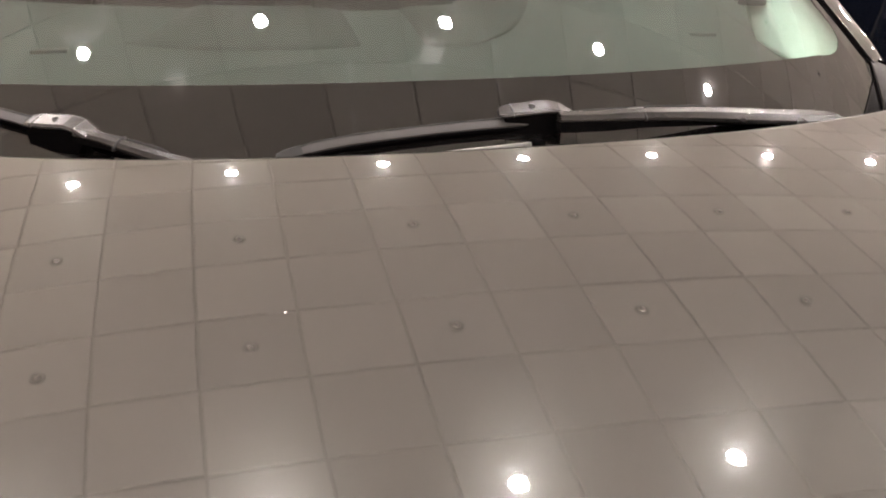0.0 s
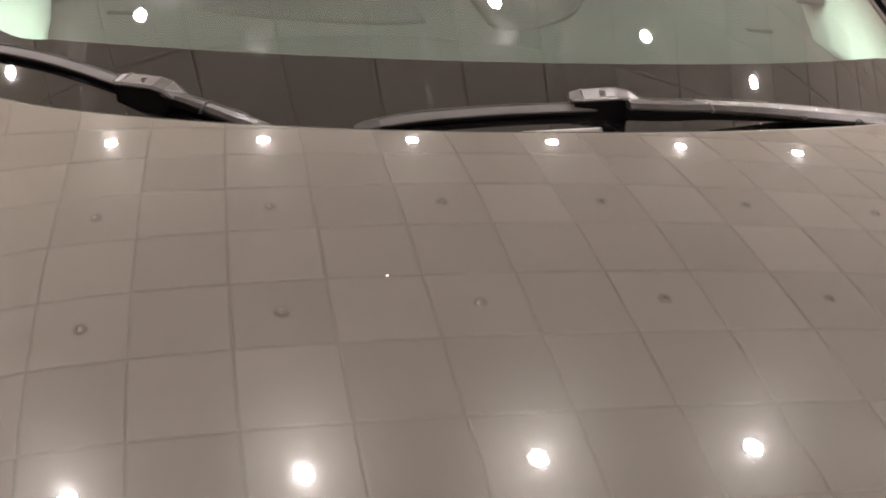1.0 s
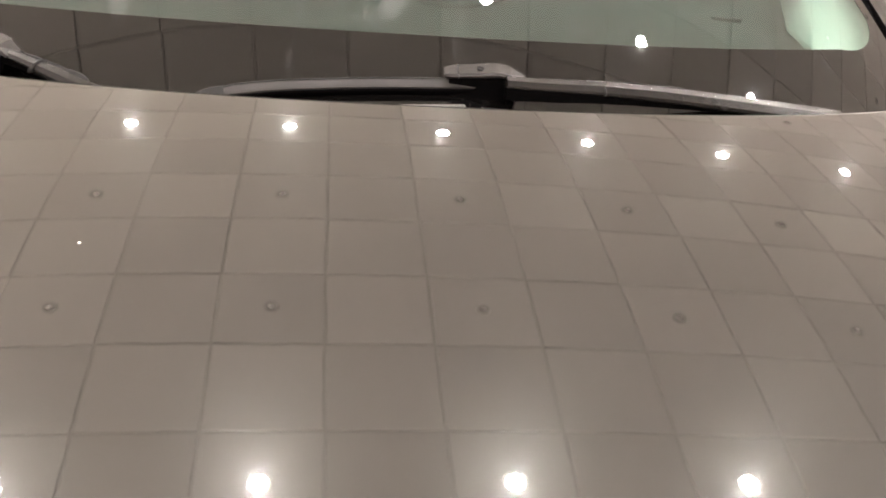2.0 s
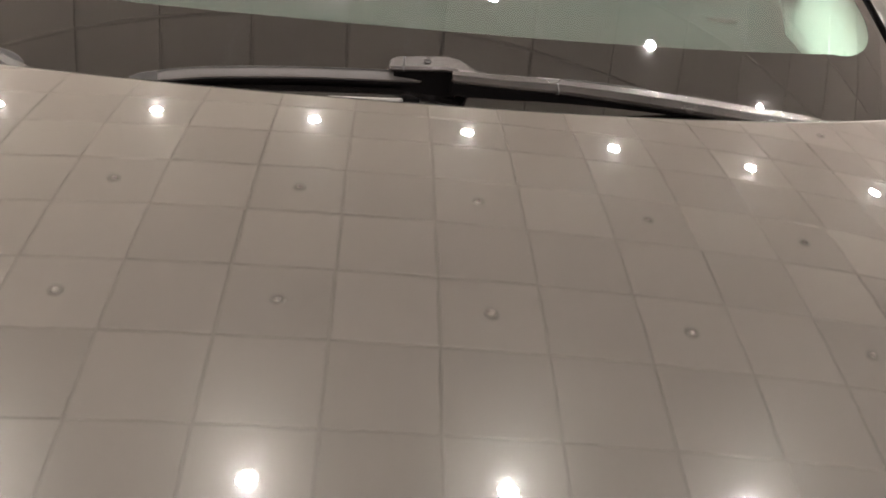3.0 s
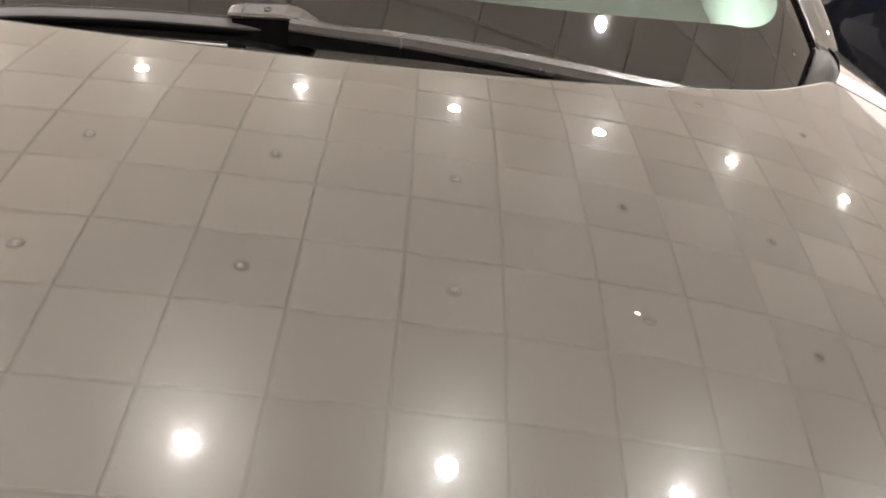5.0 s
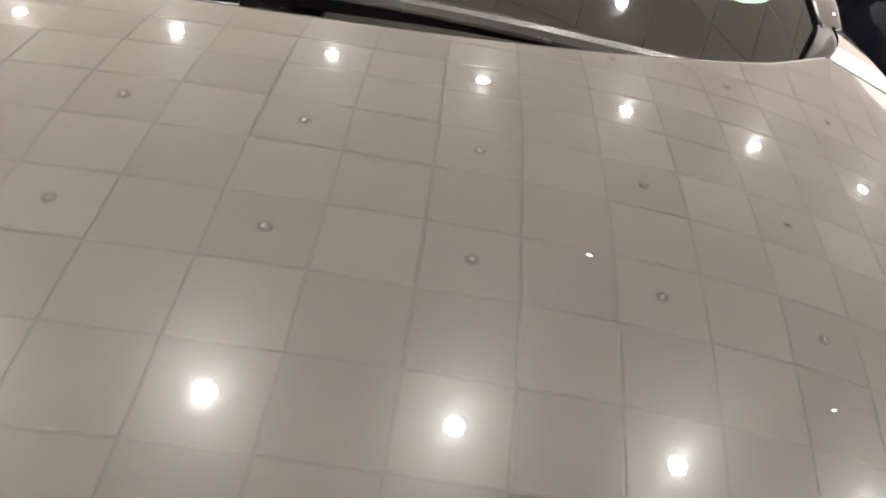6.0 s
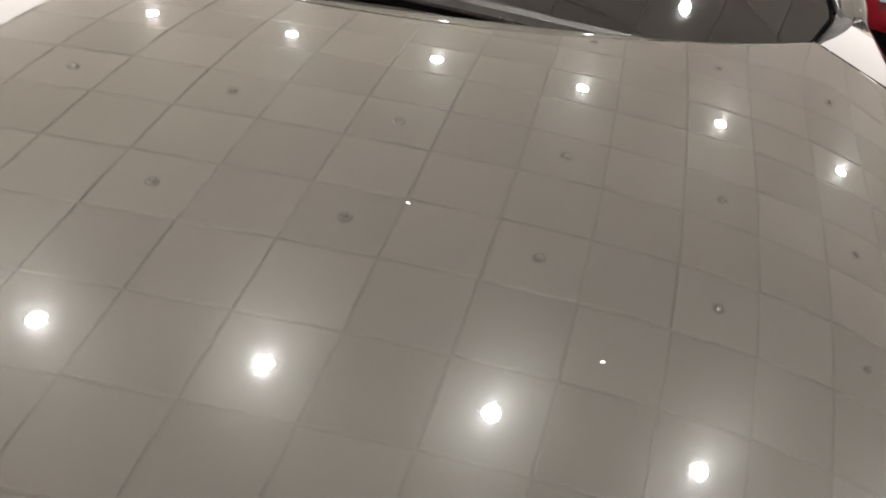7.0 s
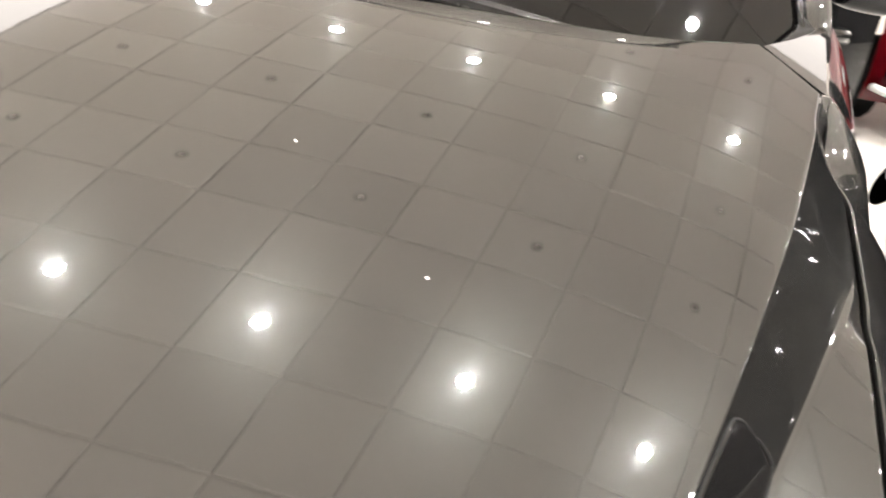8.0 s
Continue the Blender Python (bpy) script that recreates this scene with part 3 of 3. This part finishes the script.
part("tailgate", slab(tail, 0.02), BODY, car)
part("underbody", box(-0.86, 0.86, -0.9, 3.2, 0.24, 0.36, 0.02), BLACK_PLASTIC, car)
nose = []
for j, (y, z) in enumerate(((-1.056, 0.90), (-1.10, 0.86), (-1.14, 0.78), (-1.16, 0.66), (-1.16, 0.52), (-1.13, 0.40), (-1.06, 0.28))):
    nose.append([((i / 30 * 2 - 1) * 0.90, y + 0.30 * abs(i / 30 * 2 - 1) ** 3.0, z - 0.04 * (i / 30 * 2 - 1) ** 2) for i in range(31)])
part("front_bumper", slab(nose, 0.01), BODY, car)
for sx in (1, -1):
    for y in (-0.42, 2.35):
        prof = [(0.20, -0.10), (0.30, -0.11), (0.335, -0.09), (0.345, -0.05), (0.345, 0.05), (0.335, 0.09), (0.30, 0.11), (0.20, 0.10)]
        wheel = part("wheel", lathe(prof, 40, "x", (sx * 0.80, y, 0.345)), TYRE, car)
        part("rim", lathe([(0.20, 0.09), (0.19, 0.10), (0.05, 0.085), (0.001, 0.09)] if sx > 0 else [(0.20, -0.09), (0.19, -0.10), (0.05, -0.085), (0.001, -0.09)], 40, "x", (sx * 0.80, y, 0.345)), ALLOY, wheel)

# ---- wing mirrors ----
for sx in (1, -1):
    shell = []
    for k in range(13):
        a = math.pi * k / 12
        ring = []
        for i in range(24):
            b = 2 * math.pi * i / 24
            cx = 0.105 * (abs(math.cos(b)) ** 0.75) * math.copysign(1, math.cos(b))
            cz = 0.080 * (abs(math.sin(b)) ** 0.75) * math.copysign(1, math.sin(b))
            s_ = math.sin(a) ** 0.6 if 0 < a < math.pi else 0.02
            ring.append((sx * (1.015 + cx * s_), 0.955 - 0.055 * math.cos(a), 1.128 + cz * s_ - 0.01 * cx * s_))
        shell.append(ring)
    m = part("mirror_shell", sheet(shell, closed=True), GREY_CAR, car, "dark glossy wing mirror")
    part("mirror_stalk", sweep(spline([(sx * 0.866, 0.90, 1.032), (sx * 0.905, 0.92, 1.050), (sx * 0.95, 0.945, 1.085)], 12), circle(0.014, 12, 0.8)), BODY, m)

# ---- wipers ----
BLADE = [(0.0070, -0.003), (0.0076, -0.001), (0.0055, 0.0010), (-0.0010, 0.0060), (-0.0020, 0.0070), (-0.0040, 0.0072), (-0.0048, 0.0060), (-0.005, -0.003)]
SQUEEGEE = [(-0.0012, -0.0115), (0.0012, -0.0115), (0.0050, -0.008), (0.0074, -0.0015), (-0.0045, -0.0025), (-0.0020, -0.008)]
ARM = [(0.0095, -0.006), (0.0110, -0.0045), (0.0108, -0.002), (0.0060, 0.0035), (-0.004, 0.0065), (-0.010, 0.0060), (-0.010, -0.006)]
SHELL = [(0.0135, -0.0035), (0.0145, -0.001), (0.0125, 0.0020), (-0.006, 0.0095), (-0.010, 0.0090), (-0.012, -0.0035)]
UNDER_SHADE = [(0.0085, -0.034), (0.0115, -0.004), (-0.008, 0.001), (-0.010, -0.034)]


def on_screen(x, y, lift):
    return Vector((x, y, screen_z(x, y) + lift))


def wiper(label, blade_line, knee0, knee1, arm_pts, seam, slim=1.0):
    """An arm that carries a flat blade by a shell-shaped connector; seam: place of the hinge along the arm."""
    ap = spline(arm_pts, 40)
    sizes = [((0.85 + 0.55 * smooth01(i / 39 * 1.2)) * slim, (0.95 + 0.65 * smooth01(i / 26)) * slim) for i in range(40)]
    arm = part("wiper_arm", sweep(ap, ARM, sizes=sizes), ARM_SATIN, car, label, smooth=False)
    # black strip below the arm: its shaded lower side put into colour
    part("arm_shade", sweep(ap[:34], [(0.0085, -0.0055), (0.0080, -0.019), (-0.008, -0.019), (-0.008, -0.0055)], sizes=[(slim, slim * (1 - 0.5 * smooth01(i / 33))) for i in range(34)]), MATT_BLACK, arm, "black strip under the arm, painted as its shade", smooth=False)
    line = [on_screen(p.x, p.y, 0.0115) for p in spline([(*p, 0) for p in blade_line], 44)]
    sizes = [(0.45 + 0.55 * min(1, i / 4, (43 - i) / 4), 0.30 + 0.70 * min(1, i / 4, (43 - i) / 4)) for i in range(44)]
    part("wiper_blade", sweep(line, BLADE, sizes=sizes), BLADE_PLASTIC, arm, "slim dark blade", smooth=False)
    part("squeegee", sweep(line, SQUEEGEE), MATT_BLACK, arm, "black rubber lip")
    ridge = [p + Vector((0, 0.0030 * k_, 0.0072 * k_)) for p, k_ in zip(line, [q[1] for q in sizes])]
    part("ridge", sweep(ridge[2:-2], [(-0.0012, -0.001), (0.0012, -0.001), (0.0008, 0.0012), (-0.0008, 0.0012)]), RUBBER, arm, "black top ridge")
    for k in (0, 40):
        part("end_cap", sweep(line[k:k + 4], [(a * 1.04, b * 1.05) for a, b in BLADE], sizes=[(0.6, 0.55), (1, 0.9), (1, 1), (1, 1)] if k == 0 else [(1, 1), (1, 1), (1, 0.9), (0.6, 0.55)]), RUBBER, arm, "dark moulded end cap", smooth=False)
    # connector: a shell over the blade with a rounded nose; the black block below paints its shade
    k0, k1 = Vector(knee0), Vector(knee1)
    d = (k1 - k0).normalized()
    n = (k1 - k0).length
    down = Vector((0, -0.002, -0.011))
    pts = [k0, k0 + d * 0.002, k0 + d * 0.006, k0 + d * 0.012, k0 + d * 0.018, k0.lerp(k1, 0.86), k1 + d * 0.004 + down * 0.25, k1 + d * 0.022 + down]
    part("connector", sweep(pts, SHELL, sizes=[(0.55, 0.40), (0.75, 0.70), (0.90, 0.88), (0.98, 0.97), (1, 1), (1, 1.05), (1, 0.92), (0.95, 0.55)]), SATIN, arm, "faceted plastic blade connector", smooth=False)
    part("under_shade", sweep([k0 + d * 0.006, k0 + d * (n + 0.006), k0 + d * (n + 0.020) + down * 1.3], UNDER_SHADE, sizes=[(1, 1), (1, 1), (0.9, 0.6)]), MATT_BLACK, arm, "black block below the connector, painted as shade", smooth=False)
    part("joint", sweep([k0 + d * 0.0165, k0 + d * 0.0185], [(a * 1.02, b * 1.04) for a, b in SHELL]), RUBBER, arm)
    button = lathe([(0.0042, 0.0), (0.0042, 0.0006), (0.0030, 0.0008), (0.0030, 0.0002), (0.0004, 0.0002)], 16)
    bmesh.ops.rotate(button, cent=(0, 0, 0), matrix=Matrix.Rotation(0.38, 3, "X"), verts=button.verts[:])
    bmesh.ops.translate(button, vec=k0.lerp(k1, 0.58) + Vector((0, -0.004, 0.0062)), verts=button.verts[:])
    part("button", button, RUBBER, arm)
    q, q2 = ap[seam], ap[seam + 1]
    part("hinge_seam", sweep([q, q.lerp(q2, 0.15)], [(a * 1.25, b * 1.12) for a, b in ARM]), RUBBER, arm)
    return arm


wiper("satin dark wiper arm with a long blade",
      [(-0.275, 0.130), (-0.2, 0.134), (-0.12, 0.135), (0.006, 0.138), (0.10, 0.145), (0.21, 0.156), (0.343, 0.173)], (0.010, 0.147, 1.0560), (0.084, 0.140, 1.0630),
      [(0.080, 0.112, 1.0565), (0.143, 0.112, 1.0550), (0.199, 0.117, 1.0535), (0.300, 0.138, 1.0445), (0.39, 0.162, 1.0335), (0.48, 0.190, 1.0215), (0.575, 0.221, 1.0090), (0.62, 0.236, 0.998)], 11)
wiper("satin dark wiper arm with a short blade",
      [(-0.765, 0.380), (-0.65, 0.312), (-0.555, 0.250), (-0.49, 0.212), (-0.40, 0.162)], (-0.562, 0.250, 1.0520), (-0.500, 0.203, 1.0550),
      [(-0.503, 0.196, 1.0480), (-0.477, 0.178, 1.0445), (-0.445, 0.158, 1.0370), (-0.393, 0.127, 1.024), (-0.328, 0.094, 1.008), (-0.234, 0.052, 0.985)], 14, slim=0.62)

hose = part("washer_pipe", sweep(spline([(-0.193, 0.050, 1.026), (-0.085, 0.056, 1.032), (0.026, 0.065, 1.035)], 16), circle(0.0036, 10)), PIPE, car, "pale grey washer pipe")
part("nozzle", sweep([(0.024, 0.065, 1.035), (0.030, 0.066, 1.0355), (0.042, 0.067, 1.035)], circle(0.0075, 10), sizes=[(1, 1), (1, 1), (0.5, 0.5)]), MATT_BLACK, hose)

# ---- cabin inside ----
def dash_point(u, t, lift=0.0):
    """The dashboard's top: u across the car, t from the glass to the rear edge."""
    y = 0.20 + 0.72 * t + 0.14 * u * u
    z = 1.025 + 0.105 * smooth01(t * 1.1) + 0.020 * u * u - 0.16 * smooth01((t - 0.86) / 0.14)
    z += 0.030 * math.exp(-((u * 0.8 - 0.37) / 0.17) ** 2) * smooth01((t - 0.35) / 0.3)
    return (u * 0.80, y, min(z, screen_z(u * 0.80, y) - 0.03) + lift)


dash = [[dash_point(i / 20 - 1, j / 22) for i in range(41)] for j in range(23)]
dashboard = part("dashboard", slab(dash, 0.02), DASH, car, "dark grained dashboard")
# darker raised patches added on the rear half of the dashboard
for u0, u1, flare0, flare1 in ((-0.60, -0.11, 0.14, 0.0), (0.03, 0.17, 0.0, 0.22)):
    pad = []
    for k in range(17):
        t = 0.50 + 0.36 * k / 16
        grow = math.sqrt(k / 16)
        a, b = u0 + flare0 * grow, u1 + flare1 * grow
        pad.append([dash_point(a + (b - a) * m / 12, t + 0.03 * (2 * m / 12 - 1) ** 4 * (1 - k / 16), 0.006 * min(1, m, 12 - m, k)) for m in range(13)])
    part("dash_patch", slab(pad, 0.004), DASH_DARK, dashboard, "darker raised patch on the dashboard")
for sx in (1, -1):
    x, y, z = dash_point(sx * 0.73, 0.47)
    part("air_vent", box(x - 0.028, x + 0.028, y - 0.014, y + 0.014, z - 0.006, z + 0.003, 0.003), DASH_DARK, dashboard, "dark air vent")
part("fascia", box(-0.78, 0.78, 0.86, 0.94, 0.62, 0.90, 0.02), DASH, dashboard)
part("display", box(-0.14, 0.14, 0.80, 0.825, 1.07, 1.155, 0.008), BLACK_PLASTIC, dashboard, "dark centre display")
ring = [Vector((0.37 + 0.18 * math.cos(a), 1.02 + 0.18 * 0.45 * math.sin(a), 0.92 + 0.18 * 0.89 * math.sin(a))) for a in [2 * math.pi * i / 48 for i in range(49)]]
wheel_ = part("steering_wheel", sweep(ring, circle(0.015, 10), up=(0, -0.9, 0.4), caps=False), RUBBER, car, "black steering wheel")
part("hub", box(0.29, 0.45, 1.00, 1.04, 0.86, 0.96, 0.02), BLACK_PLASTIC, wheel_)
part("column", sweep([(0.37, 1.02, 0.90), (0.37, 0.9, 0.84)], circle(0.04, 12)), BLACK_PLASTIC, wheel_)


def seat(x):
    s_ = part("front_seat", box(x - 0.25, x + 0.25, 1.15, 1.65, 0.40, 0.60, 0.06), SEAT_CLOTH, car, "dark cloth front seat")
    b = box(x - 0.24, x + 0.24, 1.55, 1.68, 0.55, 1.18, 0.05)
    for v in b.verts:
        v.co.y += (v.co.z - 0.55) * 0.30
    part("backrest", b, SEAT_CLOTH, s_)
    h = box(x - 0.13, x + 0.13, 1.74, 1.83, 1.20, 1.36, 0.035)
    part("headrest", h, SEAT_CLOTH, s_)
    part("plinth", box(x - 0.2, x + 0.2, 1.2, 1.6, 0.362, 0.42, 0.01), BLACK_PLASTIC, s_)
    return s_


seat(0.37)
seat(-0.37)
for sx in (1, -1):
    rows = []
    for j in range(25):
        t = j / 24
        yt = 0.405 + 0.42 * t
        xt = screen_half(yt) - 0.008
        foot = Vector((0.674 + 0.018 * t, 0.390 + 0.178 * t, 1.060 + 0.005 * t))
        top = Vector((xt, yt, screen_z(xt, yt) - 0.014))
        rows.append([(sx * p.x, p.y, p.z - 0.012 * math.sin(math.pi * k / 12)) for k, p in ((k, foot.lerp(top, k / 12)) for k in range(13))])
    trim = part("pillar_trim", slab(rows, 0.006), WHITE_PLASTIC, car, "pale cream inner pillar trim")
    gx, gy = 0.690, 0.612
    part("speaker_grille", lathe([(0.026, -0.004), (0.026, 0.004), (0.02, 0.008), (0.001, 0.008)], 20, at=(sx * gx, gy, 1.150)), BLACK_PLASTIC, trim, "dark round speaker grille")

# ---- neighbours in the showroom ----
def neighbour(x, y, name, label, mat, lip=None, turn=0.0, lamp_x=0.52, lamp_z=0.70, upright=False, rims=False, lens=HEADLAMP):
    """A parked car seen by its front: shaped body, intake, lamps, glass, wheels."""
    c = thing(name, label, "car", at=(x, y + 2, 0))
    rows = []
    prof = [(0.06, 0.26), (0.0, 0.36), (-0.02, 0.50), (0.0, 0.66), (0.06, 0.76), (0.30, 0.84), (0.75, 0.92), (1.10, 0.97), (1.55, 1.25), (1.95, 1.43), (2.6, 1.47), (3.3, 1.38), (3.8, 1.10), (4.05, 0.95), (4.12, 0.6), (4.08, 0.3)]
    if upright:
        prof = [(0.08, 0.15), (0.0, 0.32), (-0.02, 0.60), (0.0, 0.90), (0.03, 1.14), (0.08, 1.28), (0.25, 1.36), (0.45, 1.42), (0.90, 1.66), (1.35, 1.76), (2.6, 1.80), (3.6, 1.75), (3.95, 1.5), (4.05, 0.95), (4.12, 0.6), (4.08, 0.35)]
    for dy, z in prof:
        w = 0.86 - 0.22 * max(0.0, z - 1.2) if upright else 0.88 - (0.20 if z > 1.2 else 0.06 * max(0, z - 0.8) * 4)
        row = []
        for i in range(25):
            s_ = i / 24 * 2 - 1
            back = 0.34 * abs(s_) ** 3.2 if dy < 0.9 else (-0.3 * abs(s_) ** 3 if dy > 3.9 else 0)
            row.append((x + s_ * w, y + dy + back, z - 0.07 * abs(s_) ** 3))
        rows.append(row)
    part("body", sheet(rows), mat, c)
    for sx in (1, -1):
        srow = []
        for z, xo in ((0.15 if upright else 0.26, 0.86), (0.5, 0.90), (0.75, 0.89), (0.92, 0.85)) + (((1.2, 0.85), (1.70, 0.745)) if upright else ()):
            srow.append([(x + sx * xo, y + 0.34 + 3.7 * i / 16, min(z, (1.22 if upright else 0.72) + (0.50 if upright else 0.2) * smooth01(i / 6)) if z > 0.7 else z) for i in range(17)])
        part("side_panel", sheet(srow), mat, c)
        lamp = [(x + sx * (lamp_x + 0.15 * k / 3), y + 0.05 + 0.06 * k / 3 + 0.25 * (lamp_x - 0.3) ** 2, lamp_z) for k in range(4)]
        hl = part("headlamp", sweep(lamp, circle(0.05, 12, 0.8)), lens, c)
        ring = [(x + sx * (lamp_x + 0.075 + 0.10 * math.cos(a)), y - 0.012 + 0.04 * math.cos(a) + 0.25 * (lamp_x - 0.3) ** 2, lamp_z + 0.065 * math.sin(a)) for a in [2 * math.pi * i / 24 for i in range(25)]]
        if rims:
            part("lamp_rim", sweep(ring, circle(0.004, 6), up=(0, 1, 0), caps=False), CHROME, hl, "chrome lamp rim")
        hole = []
        for r in (1.0, 0.8, 0.4, 0.02):
            hole.append([(x + sx * 0.66 + 0.15 * r * math.cos(a), y + 0.075 + 0.02 * (1 - r) + 0.10 * r * math.cos(a) * sx, 0.42 + 0.085 * r * math.sin(a)) for a in [2 * math.pi * i / 20 for i in range(20)]])
        part("intake", sheet(hole, closed=True), MATT_BLACK, c, "black oval intake")
        if lip:
            part("bumper_lip", sweep(spline([(x + sx * 0.40, y - 0.02, 0.28), (x + sx * 0.62, y + 0.04, 0.285), (x + sx * 0.84, y + 0.22, 0.31)], 12), circle(0.04, 10, 0.6)), lip, c, "white bumper lip")
        for yy in (0.80, 3.3):
            wh = part("wheel", lathe([(0.19, -0.10), (0.30, -0.11), (0.325, -0.08), (0.325, 0.08), (0.30, 0.11), (0.19, 0.10)], 32, "x", (x + sx * 0.80, y + yy, 0.325)), TYRE, c)
            part("rim", lathe([(0.19, sx * 0.09), (0.05, sx * 0.08), (0.001, sx * 0.085)], 32, "x", (x + sx * 0.80, y + yy, 0.325)), ALLOY, wh)
    c.rotation_euler.z = radians(turn)
    return c


neighbour(2.96, 4.62, "red_car", "red car with a black oval intake and white lip", RED, WHITE_PLASTIC)
navy = neighbour(3.50, -0.50, "dark_van", "very dark blue parked van with chrome lamp rims", NAVY, turn=-90, lamp_x=0.34, lamp_z=0.56, upright=True, rims=True)
for k in range(4):
    part("grille_slat", sweep([(3.50 + u * 0.30, -0.525 + 0.03 * u * u, 0.47 + 0.07 * k) for u in (-1, -0.5, 0, 0.5, 1)], [(-0.012, -0.012), (0.012, -0.012), (0.012, 0.012), (-0.012, 0.012)]), COVER, navy)
# dark van added to fill the dark area beside the red car
neighbour(0.93, 3.55, "grey_car", "added dark grey van filling the dark area behind the taupe car", GREY_CAR, upright=True, lens=LENS_BLACK)

# ---- dust specks on the hood ----
for x, y, a, l in ((0.493, -0.461, 0.3, 0.0016), (0.355, -0.352, -0.5, 0.0021), (-0.305, -0.276, 0.2, 0.0013)):
    z = hood_z(x, y)
    c, s_ = math.cos(a), math.sin(a)
    rows = []
    for k, (r, h) in enumerate(((1.0, 0.0), (0.8, 0.0007), (0.3, 0.0011), (0.02, 0.0012))):
        rows.append([(x + r * (l * math.cos(b) * c - 0.4 * l * math.sin(b) * s_), y + r * (l * math.cos(b) * s_ + 0.4 * l * math.sin(b) * c), z + h + 0.0001) for b in [2 * math.pi * i / 8 for i in range(8)]])
    sp = part("dust_speck", sheet(rows, closed=True), DUST, None)
    tagged(sp, "tiny pale dust speck lying on the glossy hood", "dust", group="dust specks")
